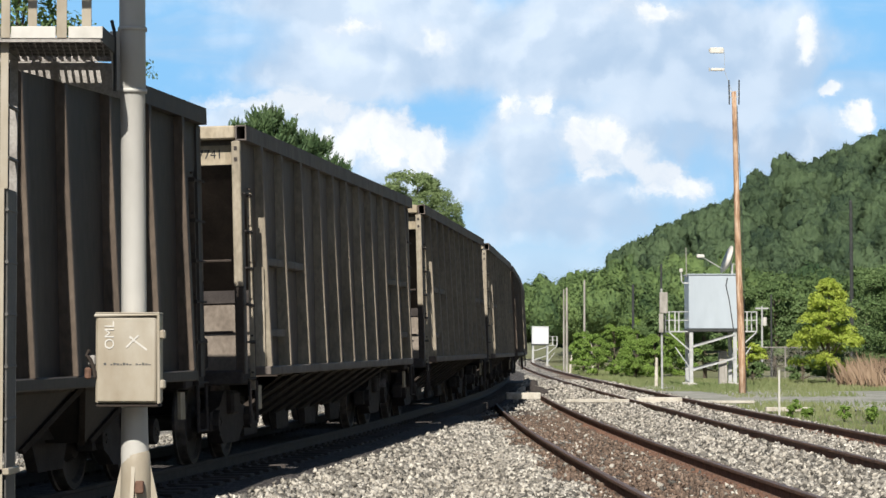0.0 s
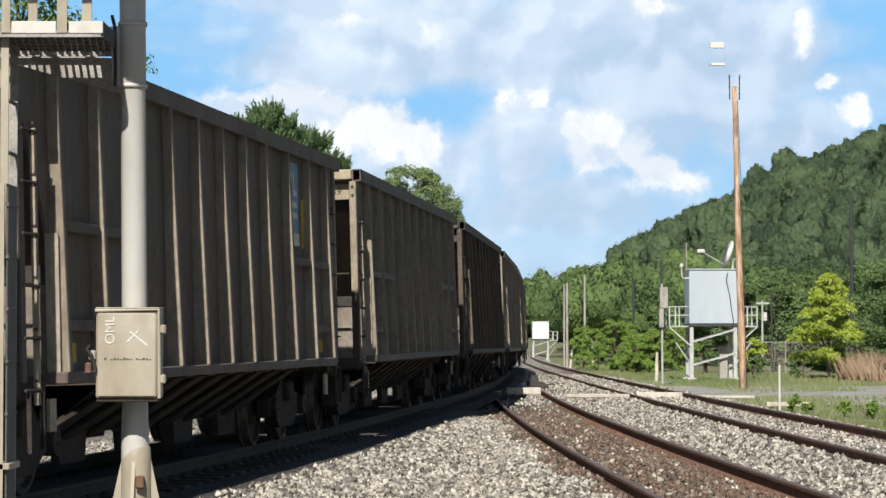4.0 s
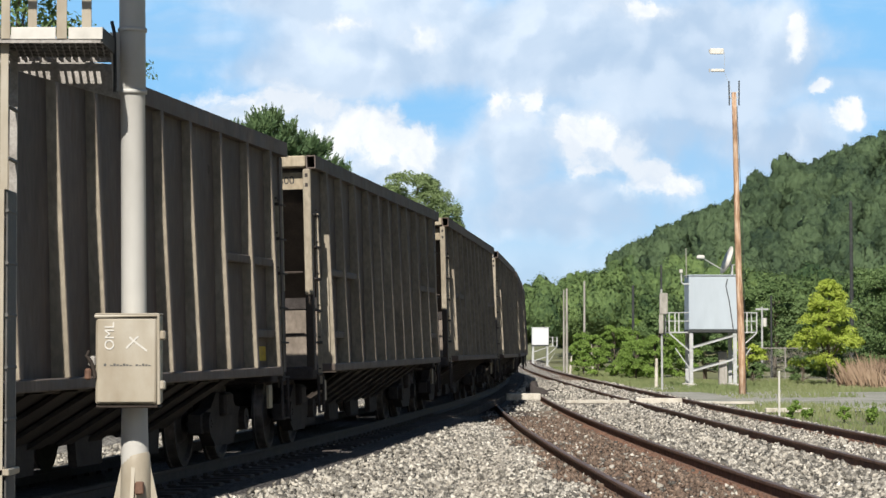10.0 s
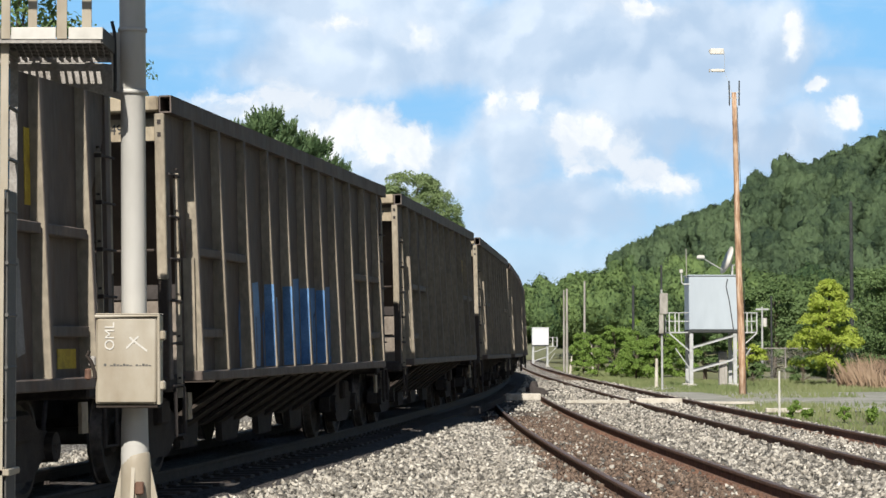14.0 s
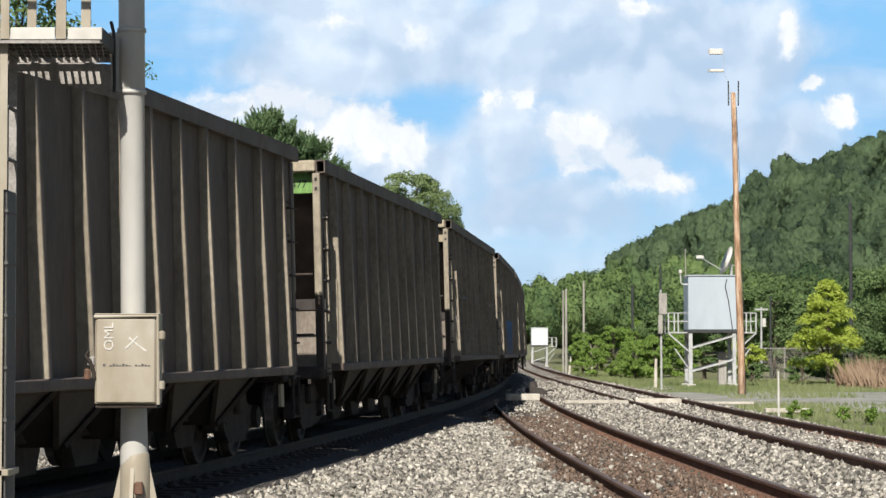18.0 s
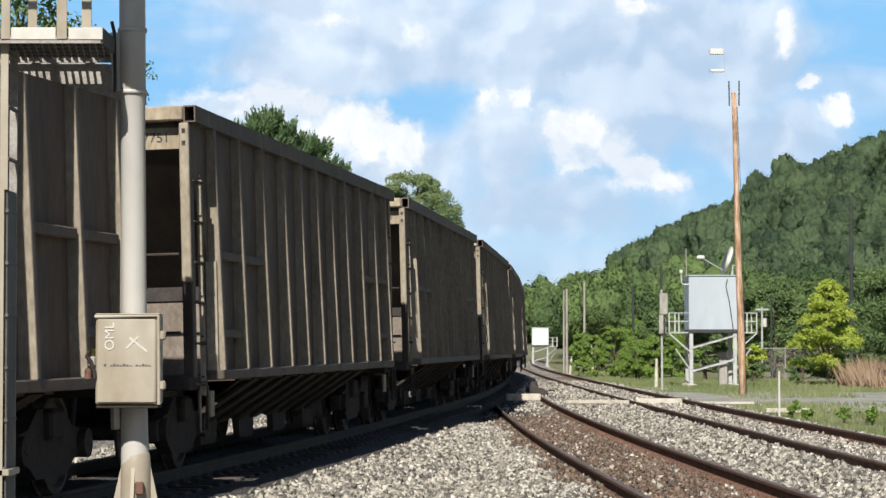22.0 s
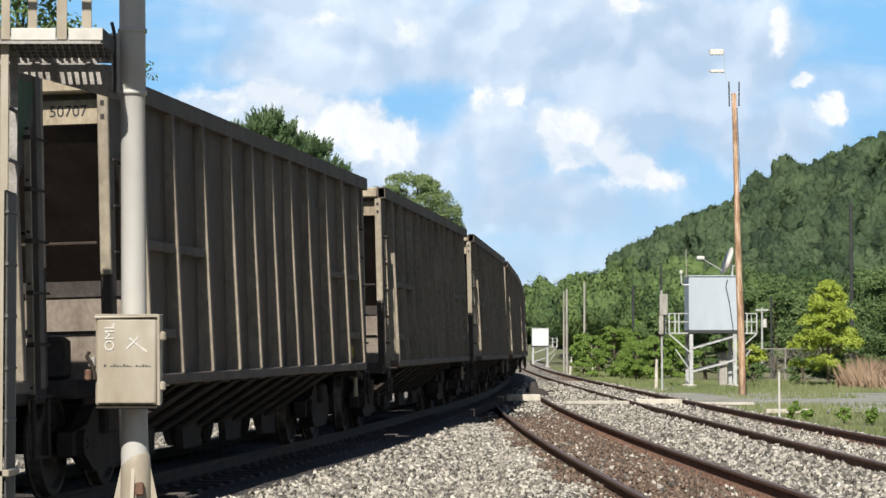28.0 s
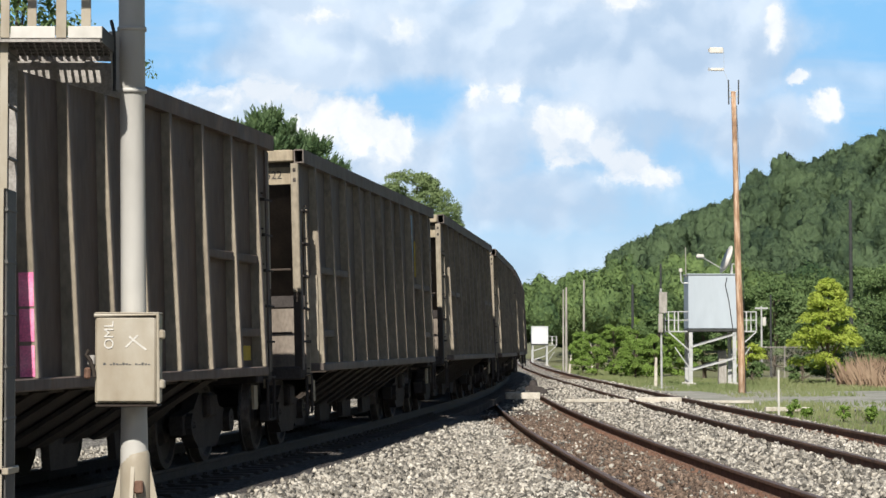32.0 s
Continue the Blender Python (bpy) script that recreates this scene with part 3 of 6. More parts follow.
def bed_noise(x, y):
    return bed_z(x, y) + 0.012 * np.sin(x * 7.3 + y * 2.1) * np.sin(y * 3.7 - x * 1.9)


def brown(x, y):
    d = x - siding_x(y)
    return ((np.abs(d + 0.1) < 1.08 + 0.12 * np.sin(y * 1.7) + 0.1 * np.sin(y * 0.6 + 1)) & (y < 90)).astype(int)


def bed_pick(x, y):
    """Which ballast: 0 pale, 1 brown, 2 coal dusted with the train's shadow painted in, 3 far and pale."""
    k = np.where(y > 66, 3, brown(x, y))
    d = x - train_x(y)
    # the dark band also reaches out to the train's shadow edge
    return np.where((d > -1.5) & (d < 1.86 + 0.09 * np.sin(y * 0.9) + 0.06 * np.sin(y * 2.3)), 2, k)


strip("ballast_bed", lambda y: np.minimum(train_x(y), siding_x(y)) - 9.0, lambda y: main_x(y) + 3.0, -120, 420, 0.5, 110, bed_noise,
      ["bed", "bed_brown", "bed_coal_shade", "bed_far"], "pale grey crushed stone ballast between the tracks", bed_pick)
strip("gravel_lot", lambda y: main_x(y) + 2.9, lambda y: main_x(y) + 9 + 13 * np.exp(-((y - 98) / 9) ** 2), 72, 132, 1.0, 20, lambda x, y: land_z(x, y) + 0.03, ["gravel"],
      "pale gravel lot beside the equipment hut")


# ---- rails, ties ----
def rail_run(line, side, top, y0, y1, step, lean):
    """One rail: head, web and foot drawn along the track's line."""
    prof = ((-0.07, -0.17), (0.07, -0.17), (0.07, -0.155), (0.012, -0.13), (0.012, -0.045), (0.036, -0.035), (0.036, -0.006), (0.028, 0), (-0.028, 0), (-0.036, -0.006), (-0.036, -0.035), (-0.012, -0.045), (-0.012, -0.13), (-0.07, -0.155))
    m = Mesh()
    rings = []
    y = y0
    while y <= y1:
        x = float(line(y))
        sl = float(line(y + 0.5) - line(y - 0.5))
        c = 1 / math.sqrt(1 + sl * sl)
        ox, oy = side * 0.754 * c, -side * 0.754 * sl * c
        rings.append([(x + ox + px * c, y + oy - px * sl * c, float(top(y)) + side * 0.754 * lean + pz) for px, pz in prof])
        y += step
    m.loft(rings)
    n = len(prof)
    m.mi = [1 if (i % n) in (6, 7, 8) and i < (len(rings) - 1) * n else 0 for i in range(len(m.f))]
    return m


def tie_mesh(mat):
    m = Mesh().box(-1.28, 1.28, -0.115, 0.115, -0.18, 0, 0.012)
    return m.data("tie", mat)


def tie_plate_mesh(mat):
    m = Mesh().box(-0.17, 0.17, -0.09, 0.09, 0, 0.018)
    for sx in (-0.1, 0.1):
        for sy in (-0.05, 0.05):
            m.box(sx - 0.014, sx + 0.014, sy - 0.014, sy + 0.014, 0.018, 0.05)
    return m.data("tie_plate", mat)


TIE, PLATE = tie_mesh("tie"), tie_plate_mesh("rust")
TIE_COAL_SHADE, PLATE_COAL_SHADE = tie_mesh("tie_coal"), tie_plate_mesh("rail_coal")


# coal: darker ties and rails, with the train's shade in their colour
def track(name, label, line, top, lean, y0, y1, near, far, coal=False):
    tr = thing(name, label, "railway track", kind="structure")
    for side in (-1, 1):
        part("rail", rail_run(line, side, top, y0, y1, 1.0, lean), ["rail_coal", "rail_coal"] if coal else ["rust", "railtop"], tr, "coal dusted steel rail, darkened for the train's shade" if coal else "rusty steel rail with a worn brown head")
    y, i = near, 0
    rng = random.Random(name)
    while y < far:
        sl = float(line(y + 0.5) - line(y - 0.5))
        m = Matrix.Translation((float(line(y)), y, float(top(y)) - 0.165)) @ Matrix.Rotation(-math.atan(sl) + rng.uniform(-0.012, 0.012), 4, "Z") @ Matrix.Rotation(-lean, 4, "Y")
        t = part("tie", TIE_COAL_SHADE if coal else TIE, None, tr, at=m)
        if y < 52:
            for side in (-1, 1):
                part("tie_plate", PLATE_COAL_SHADE if coal else PLATE, None, t, at=Matrix.Translation((side * 0.754, 0, 0)))
        y += 0.53 + rng.uniform(-0.02, 0.02)
    return tr


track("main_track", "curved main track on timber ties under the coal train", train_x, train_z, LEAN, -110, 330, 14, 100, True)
track("siding_track", "rusty siding track in brown fouled ballast", siding_x, lambda y: RAIL_Z[1], 0.0395, -60, 104, 18, 96)
track("far_track", "second main track on pale ballast", main_x, lambda y: RAIL_Z[2], 0.0226, -60, 420, 26, 150)
# ---- coal cars ----
HALF, LOW, TOP, SILL, SIDE = 7.15, 6.2, 3.66, 0.95, 1.50    # half length of the top chord and of the low side, heights, half width
RIBS = [-6.2, -4.96, -3.63, -2.3, -1.15, 0.0, 1.15, 2.3, 3.63, 4.96, 6.2]
PITCH = 16.2


def mirror(m, axis):
    """The same mesh on the other side."""
    o = Mesh()
    o.v = [tuple(-c if i == axis else c for i, c in enumerate(p)) for p in m.v]
    o.f = [tuple(reversed(q)) for q in m.f]
    o.mi = list(m.mi)
    return o


def both(name, m, mats, parent, label="", axis=0):
    part(name, m, mats, parent, label)
    part(name, mirror(m, axis), mats, parent, label)


def rib_mesh():
    """A side post: a pressed box section, a little deeper at the sill, its sun-facing trailing face coloured lighter.
    """
    m = Mesh()
    rings = []
    for z, d, lip in ((SILL + 0.1, 0.156, 0.026), (2.05, 0.127, 0.02), (TOP - 0.165, 0.086, 0.007)):
        rings.append([(0, -0.046, z), (d - lip, -0.046, z), (d - 0.006, -0.045, z), (d, -0.036, z), (d, 0.036, z), (d - 0.012, 0.05, z), (0, 0.07, z)])
    m.loft(rings)
    for k in (0, 1, 7, 8):
        m.mi[k] = 1
    return m


def ladder(x, y, z0, z1, w, along, n):
    """Two stiles and rungs; along: 0 spans x, 1 spans y."""
    m = Mesh()
    for k in (-1, 1):
        p = (x + k * w / 2, y) if along == 0 else (x, y + k * w / 2)
        m.box(p[0] - 0.02, p[0] + 0.02, p[1] - 0.02, p[1] + 0.02, z0, z1)
    for i in range(n):
        z = z0 + 0.12 + (z1 - z0 - 0.2) * i / (n - 1)
        a, b = ((x - w / 2, y, z), (x + w / 2, y, z)) if along == 0 else ((x, y - w / 2, z), (x, y + w / 2, z))
        m.tube((a, b), 0.016, 6)
        for q in (a, b):
            m.box(q[0] - 0.035, q[0] + 0.035, q[1] - 0.035, q[1] + 0.035, z - 0.025, z + 0.025)
    return m


def truck(parent, y):
    """A two-axle truck: side frames, bolster, springs and two wheelsets."""
    m = Mesh()
    for sx in (-1, 1):
        x0, x1 = sorted((sx * 0.93, sx * 1.07))
        m.prism(((-1.12, 0.36), (-1.12, 0.56), (-0.62, 0.62), (-0.36, 0.78), (0.36, 0.78), (0.62, 0.62), (1.12, 0.56), (1.12, 0.36), (0.72, 0.36), (0.42, 0.2), (-0.42, 0.2), (-0.72, 0.36)), 0, x0, x1)
        for ay in (-0.89, 0.89):
            m.tube(((sx * 0.9, ay, 0.457), (sx * 1.14, ay, 0.457)), 0.13, 12)
        for ky in (-0.16, 0, 0.16):
            m.tube(((sx * 1.0, ky, 0.24), (sx * 1.0, ky, 0.56)), 0.07, 8)
    m.box(-1.15, 1.15, -0.2, 0.2, 0.52, 0.78, 0.03)
    t = part("truck", m, "under", parent, "black cast steel truck", Matrix.Translation((0, y, 0)))
    prof = ((0.0, 0.08), (0.62, 0.085), (0.66, 0.2), (0.7, 0.36), (0.70, 0.40), (0.70, 0.485), (0.73, 0.485), (0.735, 0.457), (0.835, 0.452), (0.84, 0.40), (0.8, 0.37), (0.77, 0.21), (0.84, 0.17), (0.86, 0.08), (1.0, 0.075), (1.12, 0.07))
    sets = []
    for ay in (-0.89, 0.89):
        w = Mesh()
        full = [(-x, r) for x, r in reversed(prof[1:])] + [(x, r) for x, r in prof]
        n = 24
        w.loft([[(x, r * math.cos(2 * math.pi * j / n), r * math.sin(2 * math.pi * j / n)) for j in range(n)] for x, r in full])
        for i in range(len(full) - 1):
            if abs(abs(full[i][0] + full[i + 1][0]) / 2 - 0.785) < 0.06 and min(full[i][1], full[i + 1][1]) > 0.44:
                for j in range(n):
                    w.mi[i * n + j] = 1
        for sx in (-1, 1):
            for j in range(3):
                a = 2 * math.pi * j / 3
                w.tube(((sx * 1.12, 0.035 * math.cos(a), 0.035 * math.sin(a)), (sx * 1.15, 0.035 * math.cos(a), 0.035 * math.sin(a))), 0.015, 6)
        sets.append(part("wheelset", w, ["wheel", "tread"], t, "steel wheels on an axle", Matrix.Translation((0, ay, 0.457))))
    return t


def hopper_car(kind, paint="car", panel="car_trim"):
    """An open coal hopper. kind "braced": slanting bays with diagonal fins; kind "sawtooth": pointed outlet bays. Forward is +y."""
    car = thing("coal_hopper_car", "", "hopper car")
    # sides: full length under the chord, cut back below to follow the slope sheets
    s = Mesh()
    s.prism(((-HALF, TOP - 0.16), (-HALF, 3.3), (-HALF + 0.28, 2.95), (-LOW - 0.32, 2.5), (-LOW - 0.12, 2.2), (-LOW - 0.08, 2.1), (-LOW - 0.08, SILL + 0.1), (LOW + 0.08, SILL + 0.1), (LOW + 0.08, 2.1), (LOW + 0.12, 2.2), (LOW + 0.32, 2.5), (HALF - 0.28, 2.95), (HALF, 3.3), (HALF, TOP - 0.16)), 0, SIDE - 0.03, SIDE)
    both("side_sheet", s, paint, car)
    x0, x1, z0, z1, w = SIDE - 0.03, SIDE + 0.09, TOP - 0.165, TOP, 0.014
    outer, inner = ((x0, z0), (x1, z0), (x1, z1), (x0, z1)), ((x0 + w, z0 + w), (x1 - w, z0 + w), (x1 - w, z1 - w), (x0 + w, z1 - w))
    tc = Mesh().loft([[(x, y, z) for x, z in q] for q, y in ((outer, -HALF), (outer, HALF), (inner, HALF), (inner, -HALF))], close=True)
    both("top_chord", tc, paint, car, "hollow rolled steel top chord")
    both("side_sill", Mesh().box(SIDE - 0.09, SIDE + 0.15, -LOW - 0.12, LOW + 0.12, SILL, SILL + 0.1, 0.012), paint, car)
    rib = rib_mesh()
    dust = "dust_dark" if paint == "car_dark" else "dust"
    # lighter copy that puts sunlight into the posts' trailing faces
    worn = "dust_dark" if paint == "car_dark" else "post_lit"
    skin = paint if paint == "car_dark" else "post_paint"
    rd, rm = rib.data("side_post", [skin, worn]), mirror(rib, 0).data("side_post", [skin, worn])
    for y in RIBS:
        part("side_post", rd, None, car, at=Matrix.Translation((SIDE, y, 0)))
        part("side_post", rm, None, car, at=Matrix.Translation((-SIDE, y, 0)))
    for sx in (-1, 1):
        for sy in (-1, 1):
            e = Mesh()
            y0, y1 = sorted((sy * (LOW + 0.075), sy * (LOW + 0.1)))
            x0, x1 = sorted((sx * (SIDE - 0.02), sx * (SIDE + 0.09)))
            e.box(x0, x1, y0, y1, SILL + 0.1, 2.15)
            part("end_stiffener", e, dust, car, "flat end stiffener, colour lightened as sunlit")
            if kind == "braced":
                ya, yb, yc = sy * LOW, sy * 4.96, sy * 3.63
                for p, q, z in ((ya, yb, 2.22), (yb, yc, 2.22), (ya, yb, 1.42)):
                    lo, hi = sorted((p, q))
                    b0, b1 = sorted((sx * SIDE, sx * (SIDE + 0.1)))
                    part("stiffener_bar", Mesh().box(b0, b1, lo + 0.08, hi - 0.08, z - 0.045, z + 0.045, 0.01), paint, car)
                c = Mesh()
                lo, hi = sorted((sy * (LOW - 0.16), sy * (LOW - 0.66)))
                a0, a1 = sorted((sx * SIDE, sx * (SIDE + 0.006)))
                c.box(a0, a1, lo, hi, 1.12, 1.28)
                part("reflector_patch", c, "yellow", car, "dull yellow reflector patch")
    if kind == "braced":
        for i in (2, 3, 5, 7, 8):
            c = Mesh().box(SIDE, SIDE + 0.006, RIBS[i] + 0.12, RIBS[i] + 0.34, 1.13, 1.24)
            part("reflector_patch", c, "yellow", car, "dull yellow reflector patch")
    # ends
    trim = "dust_dark" if paint == "car_dark" else "car_trim"
    for sy in (-1, 1):
        def ybox(m, x0, x1, a, b, z0, z1, c=0.0):
            lo, hi = sorted((sy * a, sy * b))
            return m.box(x0, x1, lo, hi, z0, z1, c)
        part("end_chord", ybox(Mesh(), -SIDE + 0.04, SIDE - 0.04, HALF - 0.22, HALF, TOP - 0.145, TOP, 0.015), trim, car, "dusty end beam")
        part("end_sheet", ybox(Mesh(), -SIDE + 0.03, SIDE - 0.03, HALF - 0.22, HALF - 0.19, 3.24, TOP - 0.146), panel if panel == "car_green" else paint, car)
        part("number_board", ybox(Mesh(), -1.41, 1.41, HALF - 0.19, HALF - 0.165, 3.25, 3.46), panel, car, "lettering board with stencilled number")
        sl = Mesh()
        p = ((sy * (HALF - 0.19), 3.24), (sy * (HALF - 0.22), 3.24), (sy * 4.6, 0.95), (sy * 4.57, 0.95))
        sl.prism(p, 0, -SIDE + 0.03, SIDE - 0.03)
        part("slope_sheet", sl, "slope", car, "brown slope sheet under the end")
        for sx in (-1, 1):
            x0, x1 = sorted((sx * (SIDE - 0.075), sx * (SIDE + 0.02)))
            part("corner_post", ybox(Mesh(), x0, x1, HALF - 0.05, HALF + 0.02, 1.92, 3.49, 0.01), "dust_dark" if paint == "car_dark" else "dust", car, "end corner post, colour lightened as sunlit")
            for zb in (3.29, 3.41):
                part("bolt_hole", ybox(Mesh(), *sorted((sx * (SIDE - 0.045), sx * (SIDE - 0.01))), HALF + 0.02, HALF + 0.026, zb - 0.022, zb + 0.022), "under", car)
            # the following car's shadow on the post, put in as a dark foot
            part("corner_foot", ybox(Mesh(), x0, x1, HALF - 0.05, HALF + 0.014, 0.98, 1.918, 0.01), "slope", car, "corner post foot painted dark as the next car's shadow")
            px0, px1 = sorted((sx * (SIDE - 0.04), sx * (SIDE + 0.02)))
            part("post_flange", ybox(Mesh(), px0, px1, HALF - 0.17, HALF - 0.05, 0.98, 3.49), paint, car)
            yl = sy * (HALF - 0.42)
            lm = Mesh().box(*sorted((sx * (SIDE + 0.0), sx * (SIDE + 0.05))), yl - 0.012, yl + 0.012, 0.8, 2.95)
            for i in range(6):
                z = 0.92 + 0.4 * i
                lm.box(*sorted((sx * (SIDE + 0.0), sx * (SIDE + 0.06))), yl - 0.022, yl + 0.022, z - 0.018, z + 0.018, mi=1)
                lm.box(*sorted((sx * (SIDE + 0.012), sx * (SIDE + 0.04))), yl - 0.018, yl + 0.018, z + 0.06, z + 0.08, mi=1)
            ld = part("side_ladder", lm, ["dust_dark" if paint == "car_dark" else "dust", "slope"], car, "steel side ladder with bolted rungs")
            for i in range(6):
                z = 0.92 + 0.4 * i
                part("rung", Mesh().tube(((sx * (SIDE + 0.05), yl, z), (sx * (SIDE + 0.05), sy * (HALF - 0.02), z)), 0.012, 6), "under", ld)
        part("end_ladder", ladder(-1.02, sy * (HALF + 0.07), 0.75, 3.3, 0.4, 0, 7), "under", car, "dark steel end ladder")
        for a, b in ((-SIDE + 0.03, -0.47), (-0.4, 0.4), (0.47, SIDE - 0.03)):
            part("end_shear_plate", ybox(Mesh(), a, b, HALF - 0.93, HALF - 0.88, 1.02, 1.74), "tan", car, "dusty light plate behind the end platform")
        for x in (-0.435, 0.435):
            part("bolster_post", ybox(Mesh(), x - 0.05, x + 0.05, HALF - 0.94, HALF - 0.82, 1.02, 1.8), "under", car)
        # dark teeth and strip model the number board's shadow edge on the plates
        tee = Mesh()
        for k in range(11):
            xk = -1.3 + 0.26 * k
            ybox(tee, xk - 0.03, xk + 0.03, HALF - 0.96, HALF - 0.93, 1.7 - 0.035 * (k % 3), 1.83)
        ybox(tee, -SIDE + 0.04, SIDE - 0.04, HALF - 0.96, HALF - 0.9, 1.76, 1.9)
        part("end_angle", tee, "under", car, "black toothed strip standing in for a shadow edge")
        rl = Mesh()
        for z in (1.43, 2.2):
            rl.tube(((-SIDE + 0.1, sy * (HALF + 0.01), z), (SIDE - 0.1, sy * (HALF + 0.01), z)), 0.014, 6)
        part("hand_rail", rl, "slope", car)
        part("end_sill", ybox(Mesh(), -SIDE, SIDE, HALF - 0.75, HALF + 0.05, 0.86, 1.02, 0.02), "under", car, "black end platform")
        cp = Mesh()
        ybox(cp, -0.13, 0.13, HALF - 0.4, HALF + 0.36, 0.72, 0.98, 0.02)
        lo, hi = sorted((sy * (HALF + 0.36), sy * (HALF + 0.66)))
        cp.box(-0.2, 0.16, lo, hi, 0.7, 0.99, 0.05)
        part("coupler", cp, "under", car, "black knuckle coupler")
        part("brake_hose", Mesh().tube(((0.35, sy * (HALF + 0.1), 0.8), (0.37, sy * (HALF + 0.3), 0.5), (0.3, sy * (HALF + 0.55), 0.42), (0.1, sy * (HALF + 0.64), 0.5)), 0.025, 6), "under", car)
        for sx in (-1, 1):
            st = Mesh().tube(((sx * (SIDE + 0.05), sy * (HALF - 0.1), 0.9), (sx * (SIDE + 0.05), sy * (HALF - 0.1), 0.45), (sx * (SIDE + 0.05), sy * (HALF - 0.46), 0.45), (sx * (SIDE + 0.05), sy * (HALF - 0.46), 0.9)), 0.02, 6)
            part("sill_step", st, "under", car)
    part("brake_gear_case", Mesh().box(0.72, 1.02, -HALF + 0.2, -HALF + 0.5, 1.02, 1.4, 0.04), "under", car, "black brake gear case")
    part("brake_cylinder", Mesh().tube(((0.1, -HALF + 0.45, 1.18), (0.74, -HALF + 0.45, 1.18)), 0.16, 12), "under", car, "black brake cylinder")
    bw = Mesh()
    bw.tube([(-0.55 + 0.26 * math.cos(a * math.pi / 6), -HALF + 0.0, 1.62 + 0.26 * math.sin(a * math.pi / 6)) for a in range(13)], 0.018, 6)
    for a in range(4):
        bw.tube(((-0.55, -HALF, 1.62), (-0.55 + 0.26 * math.cos(a * math.pi / 2), -HALF, 1.62 + 0.26 * math.sin(a * math.pi / 2))), 0.012, 5)
    bw.tube(((-0.55, -HALF, 1.62), (-0.55, -HALF + 0.15, 1.55), (-0.55, -HALF + 0.2, 1.4)), 0.02, 6)
    part("brake_wheel", bw, "under", car, "black spoked brake wheel")
    # tag panels under the sill
    for y in (-LOW - 0.05, LOW + 0.05):
        part("data_tag", Mesh().box(SIDE - 0.02, SIDE + 0.01, y - 0.09, y + 0.09, 0.58, 0.84), "car_trim", car, "small pale data tag")
    # centre sill and bays
    part("centre_sill", Mesh().box(-0.16, 0.16, -HALF, HALF, 0.62, 0.96), "under", car)
    if kind == "braced":
        for sx in (-1, 1):
            b = Mesh()
            b.prism(((sx * (SIDE - 0.05), SILL + 0.02), (sx * (SIDE - 0.07), SILL + 0.02), (sx * 0.74, 0.44), (sx * 0.78, 0.44)), 1, -4.3, 4.3)
            part("bay_sheet", b, "fin", car)
            for i in range(9):
                y = -3.9 + i * 0.97
                fm = Mesh()
                k = 0.85
                p = [(sx * (SIDE - 0.04), y, SILL), (sx * 0.8, y - k, 0.44), (sx * 0.8, y - k + 0.42, 0.44), (sx * (SIDE - 0.04), y + 0.42, SILL)]
                q = [(a + sx * 0.035, b2, c - 0.02) for a, b2, c in p]
                fm.hexa((p[0], p[1], p[2], p[3], q[0], q[1], q[2], q[3]))
                part("bay_fin", fm, "fin", car, "slanting stiffener on the discharge bay")
        for y in (-3.3, -1.1, 1.1, 3.3):
            for x in (-0.83, 0.75):
                g = Mesh().prism(((-0.5 + y, 0.56), (0.5 + y, 0.56), (0.42 + y, 0.2), (-0.42 + y, 0.2)), 0, x, x + 0.08)
                part("bay_gate", g, "under", car)
    else:
        for y in (-3.9, -1.95, 0.0, 1.95, 3.9):
            g = Mesh()
            top, bot = [], []
            for a, b2 in ((-1, -1), (1, -1), (1, 1), (-1, 1)):
                top.append((a * (SIDE - 0.04), y + b2 * 0.95, SILL + 0.02))
                bot.append((a * (SIDE - 0.3), y + b2 * 0.1, 0.46))
            g.loft([bot, top])
            part("outlet_bay", g, "bay", car, "pointed outlet bay")
            for sx in (-1, 1):
                for b2 in (-1, 1):
                    part("bay_frame", Mesh().beam((sx * (SIDE - 0.02), y + b2 * 0.95, SILL), (sx * (SIDE - 0.28), y + b2 * 0.11, 0.46), 0.05, 0.05), "fin", car)
            part("outlet_gate", Mesh().prism(((y - 0.62, 0.6), (y + 0.62, 0.6), (y + 0.36, 0.22), (y - 0.36, 0.22)), 0, 0.8, 0.9), "under", car)
        for sx in (-1, 1):
            part("bay_back", Mesh().box(*sorted((sx * 0.95, sx * 0.99)), -4.9, 4.9, 0.5, SILL), "under", car)
    inn = Mesh()
    inn.box(-SIDE + 0.04, SIDE - 0.04, -4.6, 4.6, 0.92, 0.96)
    part("hopper_floor", inn, "slope", car)
    for y in (-3.4, 0, 3.4):
        part("cross_brace", Mesh().tube(((-SIDE, y, 3.1), (SIDE, y, 3.1)), 0.05, 8), "slope", car)
    for y in (-5.75, 5.75):
        truck(car, y)
    return car


def text_on(words, size, mat, parent, at, label=""):
    """Stencilled writing as a mesh of the built-in font."""
    cu = bpy.data.curves.new("stencil", "FONT")
    cu.body, cu.size, cu.align_x, cu.align_y, cu.extrude = words, size, "CENTER", "CENTER", 0.002
    tmp = bpy.data.objects.new("stencil", cu)
    scene.collection.objects.link(tmp)
    me = bpy.data.meshes.new_from_object(tmp.evaluated_get(bpy.context.evaluated_depsgraph_get()))
    bpy.data.objects.remove(tmp)
    me.materials.clear()
    me.materials.append(MAT[mat])
    return part("stencil", me, None, parent, label or "stencilled digits", at)


